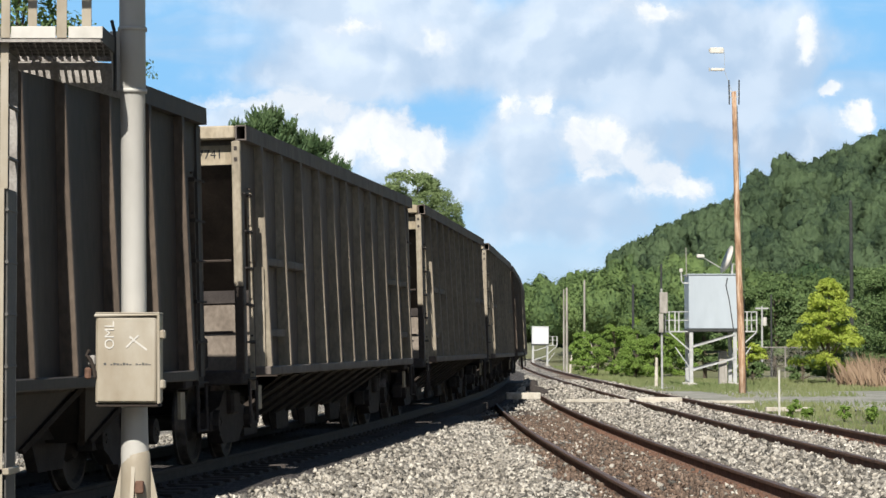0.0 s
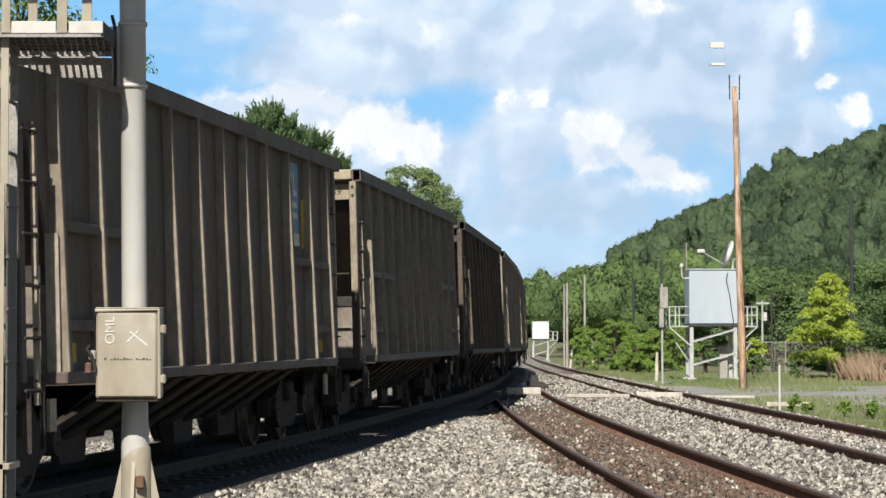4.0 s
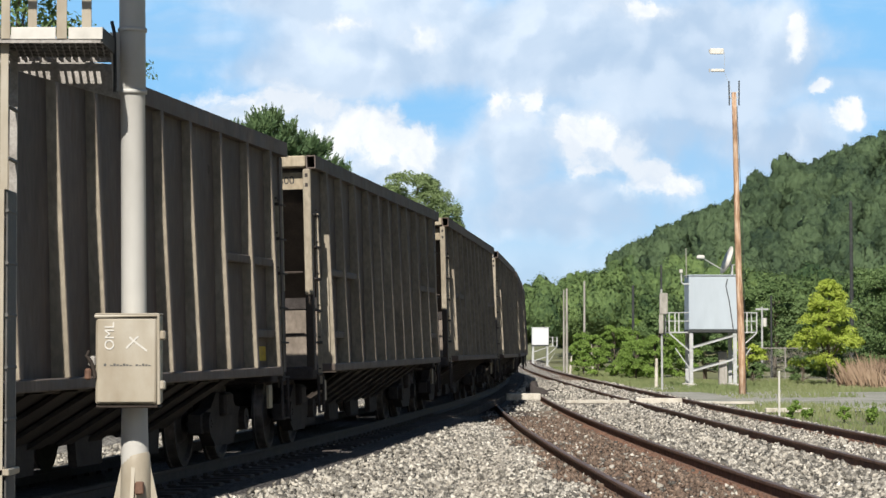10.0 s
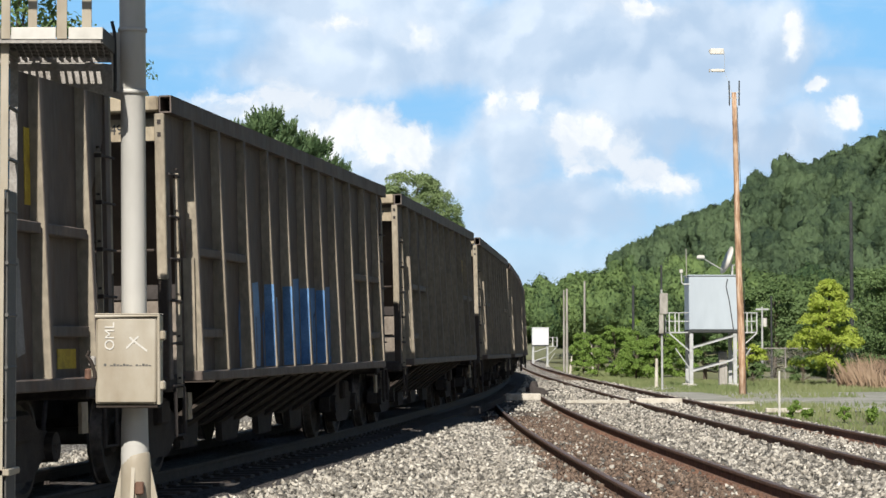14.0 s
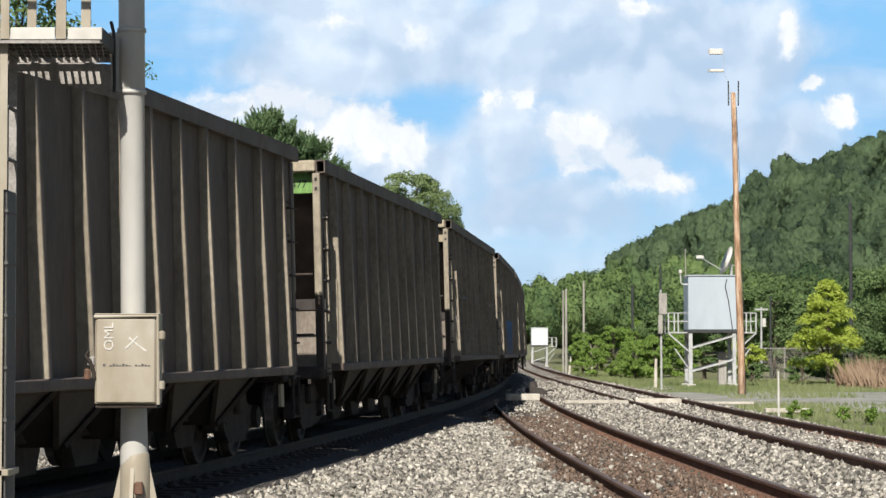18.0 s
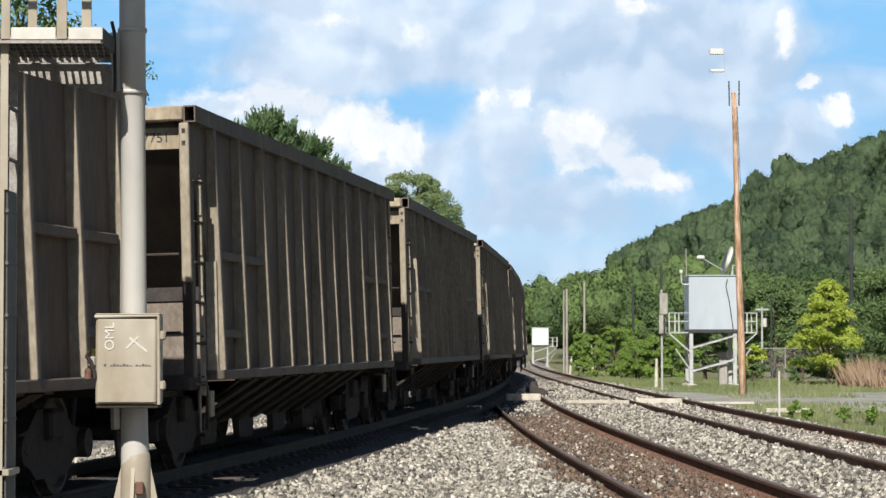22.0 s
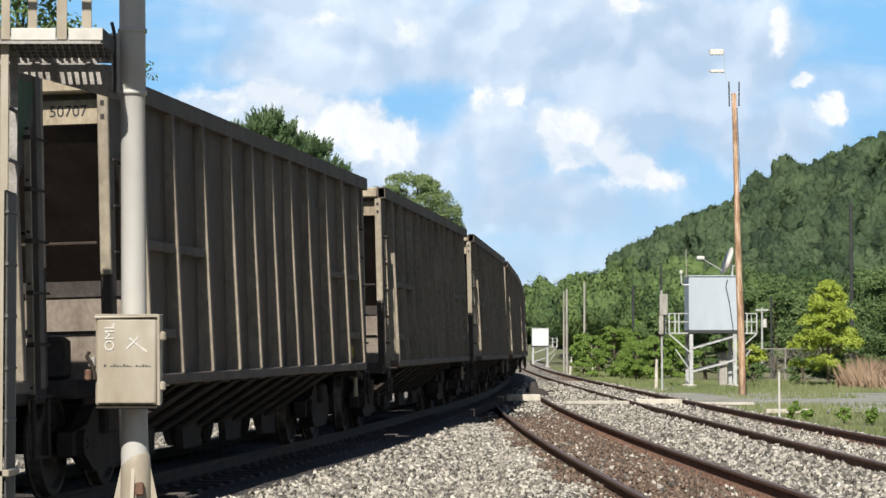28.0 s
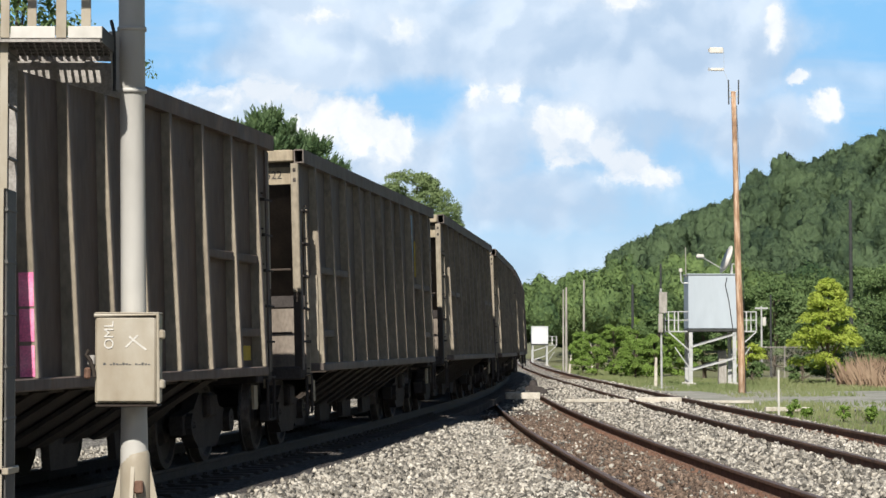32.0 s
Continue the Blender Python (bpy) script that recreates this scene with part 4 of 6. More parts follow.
def stroke(pts, w, x=SIDE + 0.008):
    """A painted stroke on the car's side, along (y, z) points."""
    m = Mesh()
    for (a, b), (c, d) in zip(pts, pts[1:]):
        ln = math.hypot(c - a, d - b) or 1
        ny, nz = -(d - b) / ln * w / 2, (c - a) / ln * w / 2
        ey, ez = (c - a) / ln * w / 3, (d - b) / ln * w / 3
        m.hexa(((SIDE, a - ey + ny, b - ez + nz), (SIDE, c + ey + ny, d + ez + nz), (SIDE, c + ey - ny, d + ez - nz), (SIDE, a - ey - ny, b - ez - nz),
                (x, a - ey + ny, b - ez + nz), (x, c + ey + ny, d + ez + nz), (x, c + ey - ny, d + ez - nz), (x, a - ey - ny, b - ez - nz)))
        x += 0.0006
    return m


def sign_panel(car, y0, y1):
    """Blue sign with white bars near the leading end."""
    b = part("sign_panel", Mesh().box(SIDE, SIDE + 0.008, y0, y1, 2.42, 3.42), "sign_blue", car, "faded blue painted sign with white bars")
    h = (y1 - y0)
    x0, x1 = SIDE + 0.008, SIDE + 0.011
    bars = [(y0 + 0.1 * h, y1 - 0.1 * h, z, z + 0.07) for z in (2.88, 2.75)] + [(y0, y1, 2.42, 2.57)]
    for k in (0.08, 0.38, 0.68):
        bars.append((y0 + k * h, y0 + (k + 0.07) * h, 3.02, 3.3))
        bars.append((y0 + (k + 0.075) * h, y0 + (k + 0.22) * h, 3.02 if k > 0.5 else 3.23, 3.09 if k > 0.5 else 3.3))
    for a, b2, c, d in bars:
        part("sign_bar", Mesh().box(x0, x1, a, b2, c, d), "white", b)
    return b


MODELS = {"braced": hopper_car("braced"), "reddish": hopper_car("braced", "car_red"), "greyish": hopper_car("braced", "car_grey"), "sawtooth": hopper_car("sawtooth"), "green": hopper_car("sawtooth", "car", "car_green"), "dark": hopper_car("sawtooth", "car_dark", "car_dark")}
WORDS = {"reddish": "grimy red brown open coal hopper with diagonal fins below", "greyish": "dusty grey open coal hopper with diagonal fins below",
         "braced": "grimy grey brown open coal hopper with diagonal fins below", "sawtooth": "grimy grey brown open coal hopper with pointed outlet bays",
         "green": "grimy brown coal hopper with faded green end board", "dark": "sooty black open coal hopper with pointed outlet bays"}
# cars in the order in which their rear ends go by: kind, digits on the end board, sign near the leading end
CARS = (("greyish", "", 0), ("dark", "", 0), ("greyish", "", 0), ("braced", "", 0),
        ("greyish", "47741", 0), ("dark", "98187", 0), ("greyish", "47639", 0), ("braced", "", 1), ("reddish", "47955", 0), ("reddish", "47494", 0), ("braced", "47500", 0),
        ("braced", "47556", 0), ("greyish", "49057", 1), ("braced", "49598", 0), ("braced", "", 1), ("green", "120477", 0), ("sawtooth", "120470", 0), ("greyish", "47796", 1),
        ("braced", "47751", 0), ("reddish", "47603", 0), ("braced", "", 0), ("braced", "", 0), ("braced", "50707", 0), ("greyish", "49881", 1), ("greyish", "49522", 1), ("reddish", "", 0), ("braced", "", 0))
FIRST = -4      # number of the first car of CARS; car 0 has its rear end in view at the start
TRAIN_CARS = []
for i, (kind, digits, sign) in enumerate(CARS):
    c = copy_thing(MODELS[kind], Matrix.Identity(4))
    tagged(c, WORDS[kind], "hopper car", "cars of the coal train")
    if digits:
        text_on(digits, 0.138, "black" if kind != "dark" else "white", c, pose(1.12, -HALF + 0.163, 3.36, 90, 0, 0))
    else:
        for k in range(4):
            part("stencil", Mesh().box(0.8 + 0.12 * k, 0.88 + 0.12 * k, -HALF + 0.158, -HALF + 0.165, 3.3, 3.42), "black", c, "illegible stencil bars")
    if sign:
        sign_panel(c, 3.6, 4.56)
        part("yellow_panel", Mesh().box(SIDE, SIDE + 0.007, 4.78, 5.3, 2.4, 3.0), "yellow", c, "dull yellow painted panel")
        part("notice", Mesh().box(SIDE, SIDE + 0.007, 2.62, 3.0, 1.5, 1.92), "spray_pale", c, "small faded stencil notice")
    TRAIN_CARS.append((FIRST + i, c))
for ob in MODELS.values():
    for o in (*ob.children_recursive, ob):
        bpy.data.objects.remove(o)
BYNUM = dict(TRAIN_CARS)


def spray(n, rows, mat, label, name="graffiti"):
    """Painted strokes on one car's side, one part for each stroke."""
    for w, pts in rows:
        part(name, stroke(pts, w), mat, BYNUM[n], label)


# blue block letters low on one car
for k, (y0, y1, z1) in enumerate(((-3.7, -2.6, 2.0), (-2.35, -1.45, 1.85), (-0.95, 0.5, 2.12), (0.7, 2.35, 2.05))):
    part("graffiti", Mesh().prism(((y0, 1.06), (y1, 1.06), (y1 + 0.06, 1.5), (y1 - 0.04, z1), (y0 + 0.1, z1 - 0.05), (y0 - 0.05, 1.6)), 0, SIDE, SIDE + 0.007), "spray_blue", BYNUM[9], "bright blue sprayed block letter")
    spray(9, ((0.05, ((y0 + 0.25, 1.2), (y0 + 0.28, 1.65), (y0 + 0.55, 1.75), (y0 + 0.5, 1.35))), (0.05, ((y1 - 0.15, 1.15), (y1 - 0.2, 1.6)))), "spray_dark", "dark blue sprayed outline")
for y in RIBS[3:7]:
    part("graffiti", Mesh().box(SIDE + 0.02, SIDE + 0.133, y - 0.052, y - 0.047, 1.06, 1.98), "spray_blue", BYNUM[9], "blue paint over a side post")
# tall pale letters on another
for k, y in enumerate((-5.2, -3.9, -2.3, -0.7, 0.9, 2.4, 3.9, 5.0)):
    spray(13, ((0.16, ((y - 0.35, 1.5), (y - 0.3, 2.9), (y, 3.1), (y + 0.3, 2.8))), (0.14, ((y + 0.32, 2.8), (y + 0.15, 1.9), (y + 0.4, 1.2))), (0.1, ((y - 0.3, 2.2), (y + 0.2, 2.25)))) if k % 2 else
          ((0.18, ((y - 0.4, 3.0), (y, 1.25), (y + 0.4, 3.0))), (0.12, ((y - 0.1, 2.0), (y + 0.3, 1.5)))), "spray_pale", "pale sprayed letters, worn")
# patches of old paint
part("paint_patch", Mesh().box(SIDE, SIDE + 0.006, 4.98 + 0.15, 4.98 + 0.55, 1.85, 2.12), "rust", BYNUM[3], "faded orange paint patch")
part("paint_patch", Mesh().prism(((6.3, TOP - 0.3), (6.3, 2.75), (6.75, 2.95), (7.0, 3.3), (7.0, TOP - 0.3)), 0, SIDE, SIDE + 0.006), "old_green", BYNUM[19], "dull dark green paint patch")
# small tags
spray(5, ((0.22, ((-0.75, 2.05), (-0.7, 1.1))), (0.2, ((-0.25, 2.05), (-0.28, 1.5))), (0.3, ((0.35, 1.15), (0.75, 1.1)))), "spray_pale", "pale sprayed patch")
spray(5, ((0.16, ((-0.5, 1.75), (-0.52, 1.3))),), "sign_blue", "faded blue sprayed patch")
spray(6, ((0.025, ((-3.2, 2.0), (-3.35, 1.7), (-3.1, 1.3), (-2.95, 1.6), (-3.1, 1.95))),), "yellow", "thin yellow paint scribble")
spray(7, ((0.03, ((-4.2, 1.2), (-4.1, 1.5), (-3.9, 1.25), (-3.8, 1.45), (-3.7, 1.2))),), "spray_pale", "thin white paint scribble")
spray(2, ((0.035, ((4.0, 1.6), (4.1, 1.95), (4.3, 1.6), (4.4, 1.9), (4.55, 1.6), (4.7, 1.85))), (0.03, ((4.0, 1.35), (4.3, 1.5), (4.6, 1.3)))), "spray_pale", "thin white paint scribble")
spray(8, ((0.03, ((2.55, 2.3), (2.7, 2.7), (2.85, 2.3), (3.0, 2.6), (3.1, 2.35))), (0.03, ((3.0, 2.0), (3.2, 2.15), (3.1, 1.95)))), "spray_pale", "thin white paint scribble")
spray(10, ((0.18, ((4.0, 1.3), (4.05, 2.0))), (0.2, ((4.5, 1.9), (4.6, 1.3)))), "spray_pale", "pale sprayed patch")
for z0, z1 in ((1.06, 1.3), (1.33, 1.58), (1.6, 1.86)):
    part("graffiti", Mesh().box(SIDE + 0.01, SIDE + 0.128, RIBS[3] - 0.054, RIBS[3] - 0.049, z0, z1), "spray_pink", BYNUM[21], "bright pink paint on a side post")
# ---- clouds: a far sheet that drifts slowly ----
CLOUD_Y = 3200.0
KPX = CLOUD_Y / F


def cloud_material():
    m = bpy.data.materials.new("summer clouds")
    m.use_nodes = True
    n, l = m.node_tree.nodes, m.node_tree.links
    n.clear()

    def node(kind, **kw):
        q = n.new(kind)
        for k, v in kw.items():
            q.inputs[k].default_value = v
        return q

    def math_(op, a, b=None, clamp=False):
        q = n.new("ShaderNodeMath")
        q.operation, q.use_clamp = op, clamp
        for i, s in enumerate((a, b)):
            if s is None:
                continue
            if isinstance(s, (int, float)):
                q.inputs[i].default_value = s
            else:
                l.new(s, q.inputs[i])
        return q.outputs[0]

    def span(s, a, b, c=0.0, d=1.0, smooth=True):
        q = n.new("ShaderNodeMapRange")
        q.interpolation_type = "SMOOTHSTEP" if smooth else "LINEAR"
        for i, v in enumerate((a, b, c, d)):
            q.inputs[i + 1].default_value = v
        l.new(s, q.inputs[0])
        return q.outputs[0]

    co = n.new("ShaderNodeTexCoord")
    flat = n.new("ShaderNodeMapping")
    flat.inputs["Scale"].default_value = (1 / 100, 0.0, 1 / 100)
    l.new(co.outputs["Object"], flat.inputs[0])

    def fbm(scale, detail, rough, src, dist=0.0):
        q = node("ShaderNodeTexNoise", Scale=scale, Detail=detail, Roughness=rough, Distortion=dist)
        l.new(src, q.inputs["Vector"])
        return q

    # billowing edges: push the coordinates about
    warp = fbm(0.75, 9, 0.66, flat.outputs[0])
    push = n.new("ShaderNodeVectorMath")
    push.operation = "MULTIPLY_ADD"
    push.inputs[1].default_value = (0.95, 0, 0.8)
    l.new(warp.outputs["Color"], push.inputs[0])
    l.new(flat.outputs[0], push.inputs[2])
    here = push.outputs[0]

    def blobs(rows, soft=0.8):
        """The union of ellipses: centre x, z, half width, half height (hundreds of metres), weight."""
        total = None
        for x, z, rx, rz, w in rows:
            mp = n.new("ShaderNodeMapping")
            mp.inputs["Location"].default_value = (-(x + 0.475) / rx, 0, -(z + 0.4) / rz)
            mp.inputs["Scale"].default_value = (1 / rx, 1, 1 / rz)
            l.new(here, mp.inputs[0])
            ln = n.new("ShaderNodeVectorMath")
            ln.operation = "LENGTH"
            l.new(mp.outputs[0], ln.inputs[0])
            v = span(ln.outputs["Value"], 1.0 + soft, 1.0 - soft, 0.0, w)
            total = v if total is None else math_("MAXIMUM", total, v)
        return total

    white = blobs(((-1.93, 3.18, 0.46, 0.34, 1.00), (-1.50, 3.09, 0.32, 0.25, 1.00), (-1.03, 2.91, 0.36, 0.29, 1.00), (-0.67, 2.77, 0.32, 0.32, 1.00), (-0.35, 2.59, 0.29, 0.29, 1.00), (-1.5, 2.7, 0.9, 0.36, 0.80), (-0.67, 2.38, 0.57, 0.29, 0.60), (-3.11, 3.16, 0.43, 0.18, 0.45), (-2.4, 3.08, 0.46, 0.26, 0.85), (2.48, 4.31, 0.64, 0.21, 0.85), (-1.32, 4.17, 0.43, 0.18, 0.60), (-0.32, 3.95, 0.57, 0.21, 0.40)))
    white_east = blobs(((0.83, 3.13, 0.32, 0.20, 0.60), (1.19, 3.16, 0.21, 0.21, 0.75), (1.62, 2.70, 0.36, 0.36, 1.00), (1.98, 2.74, 0.3, 0.28, 0.95), (1.83, 2.38, 0.42, 0.3, 0.85), (2.33, 2.48, 0.36, 0.3, 0.95), (2.62, 2.23, 0.42, 0.3, 1.00), (2.87, 2.05, 0.34, 0.24, 0.85), (2.41, 1.95, 0.43, 0.21, 0.50), (4.52, 3.99, 0.20, 0.29, 1.00), (4.85, 3.37, 0.17, 0.13, 0.95), (5.13, 3.02, 0.25, 0.20, 0.80), (4.63, 2.74, 0.36, 0.21, 0.45)))
    white = math_("MAXIMUM", white, white_east)
    grey = blobs(((-0.96, 3.82, 2.01, 0.64, 1.00), (1.55, 3.82, 1.86, 0.72, 1.00), (3.34, 3.61, 1.65, 1.07, 1.00), (4.41, 2.75, 1.22, 0.64, 0.80), (0.83, 2.61, 0.64, 0.72, 0.80), (-0.17, 2.32, 1.15, 0.57, 0.80), (1.55, 1.82, 1.58, 0.50, 0.70), (-2.18, 2.89, 1.43, 0.36, 0.70), (2.41, 2.89, 1.43, 0.86, 0.80), (-1.32, 4.33, 2.15, 0.43, 0.90)), 0.7)
    blue = blobs(((-3.25, 4.04, 0.93, 0.39, 0.85), (0.04, 3.29, 0.43, 0.16, 0.55), (0.11, 2.93, 0.32, 0.29, 0.5), (5.27, 4.18, 0.57, 0.13, 0.50), (5.42, 3.54, 0.43, 0.18, 0.90), (3.19, 2.32, 0.18, 0.29, 0.50), (4.56, 1.82, 1.43, 0.50, 0.30), (0.47, 2.10, 0.21, 0.43, 0.30), (-3.47, 3.47, 0.64, 0.13, 0.60)), 0.6)
    wisp = fbm(0.5, 7, 0.56, flat.outputs[0], 0.3)
    fine = fbm(2.0, 10, 0.64, here)
    tilt = n.new("ShaderNodeVectorMath")
    tilt.operation = "ADD"
    tilt.inputs[1].default_value = (-0.1, 0, 0.24)
    l.new(here, tilt.inputs[0])
    soft = fbm(0.8, 2.5, 0.5, here)
    soft_up = fbm(0.8, 2.5, 0.5, tilt.outputs[0])
    relief = span(math_("SUBTRACT", soft.outputs[0], soft_up.outputs[0]), -0.08, 0.11)
    big = fbm(0.22, 4, 0.55, flat.outputs[0])
    veil = span(big.outputs[0], 0.36, 0.62)
    streak_map = n.new("ShaderNodeMapping")
    streak_map.inputs["Scale"].default_value = (0.35, 1, 1.7)
    streak_map.inputs["Rotation"].default_value = (0, 0.12, 0)
    l.new(flat.outputs[0], streak_map.inputs[0])
    streaks = fbm(0.5, 7, 0.55, streak_map.outputs[0], 0.8)
    body = math_("ADD", white, math_("MULTIPLY", math_("SUBTRACT", fine.outputs[0], 0.5), 1.35))
    haze = math_("MULTIPLY", math_("ADD", grey, math_("MULTIPLY", math_("SUBTRACT", wisp.outputs[0], 0.5), 1.5)), 1.0)
    a_white = span(math_("ADD", body, math_("MULTIPLY", math_("SUBTRACT", relief, 0.5), 0.35)), 0.2, 0.85)
    a_grey = math_("MULTIPLY", span(haze, 0.15, 0.75), 0.92)
    a_streak = math_("MULTIPLY", span(streaks.outputs[0], 0.46, 0.7), 0.55)
    hole = math_("SUBTRACT", 1.0, blue, True)
    a_grey = math_("MULTIPLY", a_grey, hole)
    alpha = math_("MAXIMUM", math_("MAXIMUM", a_white, a_grey), a_streak)
    # low sky is pale with haze
    sep = n.new("ShaderNodeSeparateXYZ")
    l.new(flat.outputs[0], sep.inputs[0])
    alpha = math_("MAXIMUM", alpha, span(sep.outputs[2], 1.9, 0.3, 0.0, 0.7))
    shade = n.new("ShaderNodeMix")
    shade.data_type = "RGBA"
    shade.inputs[6].default_value, shade.inputs[7].default_value = (0.465, 0.59, 0.755, 1), (0.9, 0.925, 0.95, 1)
    l.new(math_("MULTIPLY", math_("MULTIPLY", a_white, span(fine.outputs[0], 0.25, 0.6, 0.6, 1.0)), span(relief, 0.0, 0.8, 0.62, 1.0)), shade.inputs[0])
    tone = n.new("ShaderNodeMix")
    tone.data_type = "RGBA"
    tone.inputs[7].default_value = (0.75, 0.84, 0.95, 1)
    l.new(math_("MULTIPLY", math_("ADD", span(wisp.outputs[0], 0.42, 0.62, 0.0, 0.45), math_("MULTIPLY", relief, 0.6)), 1.0, True), tone.inputs[0])
    l.new(shade.outputs[2], tone.inputs[6])
    last = n.new("ShaderNodeMix")
    last.data_type = "RGBA"
    l.new(a_white, last.inputs[0])
    l.new(tone.outputs[2], last.inputs[6])
    l.new(shade.outputs[2], last.inputs[7])
    air = n.new("ShaderNodeMix")
    air.data_type = "RGBA"
    air.inputs[6].default_value, air.inputs[7].default_value = (0.46, 0.66, 0.84, 1), (0.25, 0.54, 0.87, 1)
    l.new(span(sep.outputs[2], 0.4, 3.6), air.inputs[0])
    all_ = n.new("ShaderNodeMix")
    all_.data_type = "RGBA"
    l.new(alpha, all_.inputs[0])
    l.new(air.outputs[2], all_.inputs[6])
    l.new(last.outputs[2], all_.inputs[7])
    em = n.new("ShaderNodeEmission")
    em.inputs[1].default_value = 0.85
    l.new(all_.outputs[2], em.inputs[0])
    out = n.new("ShaderNodeOutputMaterial")
    l.new(em.outputs[0], out.inputs[0])
    return m


cv = np.array([(-1500, 0, -60), (1500, 0, -60), (1500, 0, 1300), (-1500, 0, 1300)], float)
cloud_mesh = bpy.data.meshes.new("clouds")
cloud_mesh.from_pydata([tuple(p) for p in cv], [], [(0, 1, 2, 3)])
cloud_mesh.materials.append(cloud_material())
clouds = new("backdrop_clouds", cloud_mesh)
clouds.location = (0, CLOUD_Y, 0)
tagged(clouds, "white and grey summer clouds drifting over blue sky", "clouds", kind="structure")
# ---- signal mast with platform, ladder and case ----
MX, MY = -1.86, 15.0        # foot of the mast


def signal_mast():
    mast = thing("signal_mast", "grey painted steel signal mast with a walkway and junction case", "signal mast", Matrix.Translation((MX, MY, 0)))
    lean = 0.0105

    def cx(z):
        return lean * (3.85 - z)
    pole = Mesh().tube([(cx(z), 0, z) for z in (-0.5, 0.7, 0.98, 2.83, 2.84, 5.2)], (0.084, 0.082, 0.076, 0.073, 0.078, 0.077), 28)
    part("pole", pole, "mast", mast, smooth=True)
    for z, r in ((2.835, 0.086), (3.205, 0.087)):
        part("band", Mesh().tube(((cx(z), 0, z - 0.012), (cx(z), 0, z + 0.012)), r, 28), "mast", mast, "clamp band round the mast", smooth=True)
    sl = Mesh().tube([(cx(0), 0, z) for z in (-0.5, 0.6, 0.68, 0.71, 0.72)], (0.1, 0.09, 0.083, 0.07, 0.03), 24)
    part("base_sleeve", sl, "case", mast, "cream cast base sleeve", smooth=True)
    for a in (0, 90, 180, 266):
        fin = Mesh()
        c, s = math.cos(radians(a)), math.sin(radians(a))
        p = [(0.07, 0.61), (0.088, 0.61), (0.33, -0.5), (0.07, -0.5)]
        q = [(cx(0) + r * c - k * s * 0.011, r * s + k * c * 0.011, z) for k in (-1, 1) for r, z in p]
        fin.hexa((q[0], q[1], q[2], q[3], q[4], q[5], q[6], q[7]))
        part("base_fin", fin, "case", mast, "cast stiffening fin")
    nut = Mesh().box(0.05, 0.1, -0.14, -0.08, 0.45, 0.525, 0.008)
    part("earth_clamp", nut, "rust", mast, "rusty earth clamp")
    part("foundation", Mesh().box(-0.4, 0.4, -0.4, 0.4, -0.75, -0.5, 0.03), "concrete", mast)
    # junction case
    case = part("junction_case", Mesh().box(-0.202, 0.168, -0.3, -0.09, 0.985, 1.515, 0.012), "case", mast, "cream weathered metal junction case", Matrix.Translation((0.04, 0, -0.006)))
    part("case_door", Mesh().box(-0.196, 0.155, -0.325, -0.303, 0.995, 1.49, 0.01), "case", case, "slightly dished case door")
    part("door_rim", Mesh().tube(((-0.205, -0.318, 1.5), (0.165, -0.318, 1.505), (0.17, -0.318, 0.99)), 0.011, 8), "case", case)
    part("rain_lip", Mesh().box(-0.204, 0.17, -0.312, -0.09, 1.511, 1.519, 0.003), "case", case)
    part("bottom_flange", Mesh().box(-0.196, 0.165, -0.31, -0.09, 0.968, 0.985, 0.004), "fin", case, "dark lower flange")
    part("chain", Mesh().tube(((-0.235, -0.32, 1.3), (-0.25, -0.325, 1.27), (-0.225, -0.33, 1.24), (-0.205, -0.325, 1.18), (-0.2, -0.33, 1.14)), 0.012, 6), "fin", case, "dark chain and lock")
    for z in (1.39, 1.10):
        part("hinge", Mesh().box(0.168, 0.205, -0.325, -0.25, z - 0.028, z + 0.028, 0.01), "case", case)
    part("latch", Mesh().box(-0.245, -0.2, -0.31, -0.27, 1.21, 1.27, 0.008), "grate", case)
    part("padlock", Mesh().box(-0.262, -0.225, -0.33, -0.295, 1.13, 1.2, 0.01), "rust", case, "small rusty padlock")
    for k in range(15):
        if k not in (1, 9):
            part("engraved_bar", Mesh().box(-0.15 + k * 0.0185, -0.136 + k * 0.0185, -0.327, -0.3245, 1.212, 1.226 - 0.004 * (k % 3)), "ladder", case, "small worn dark lettering bars")
    text_on("OML", 0.078, "white", case, pose(-0.115, -0.3275, 1.385, 90, -90, 0) , "white chalk letters")
    for k, (a, b) in enumerate((((0.0, 1.375), (0.10, 1.30)), ((-0.02, 1.315), (0.05, 1.385)), ((0.0, 1.38), (0.03, 1.35)))):
        yk = -0.326 - 0.0012 * k
        part("chalk_mark", Mesh().beam((a[0], yk, a[1]), (b[0], yk, b[1]), 0.002, 0.01), "white", case)
    # walkway
    zf = 3.075
    y0, y1, x0, x1 = -0.6, 0.27, -1.2, -0.1
    part("walkway_plank", Mesh().box(x0, x1, y0, y1 - 0.12, zf - 0.012, zf), "grate", mast, "perforated steel walkway plank")
    for i in range(4):
        yy = y0 + 0.08 + i * 0.17
        for k in range(28):
            xk = x0 + 0.012 + k * 0.039 + 0.018 * (i % 2)
            part("grip_rib", Mesh().box(xk, xk + 0.022, yy, yy + 0.08, zf - 0.026, zf - 0.012), "ladder", mast)
    x = x0
    while x < x1 + 0.01:
        part("grating_slat", Mesh().box(x - 0.007, x + 0.007, y1 - 0.12, y1, zf - 0.025, zf), "grate", mast)
        x += 0.044
    part("platform_edge", Mesh().box(x0, x1, y0 - 0.012, y0, zf - 0.02, zf + 0.004), "grate", mast)
    part("platform_edge", Mesh().box(x0, x1, y1, y1 + 0.012, zf - 0.03, zf + 0.005), "grate", mast)
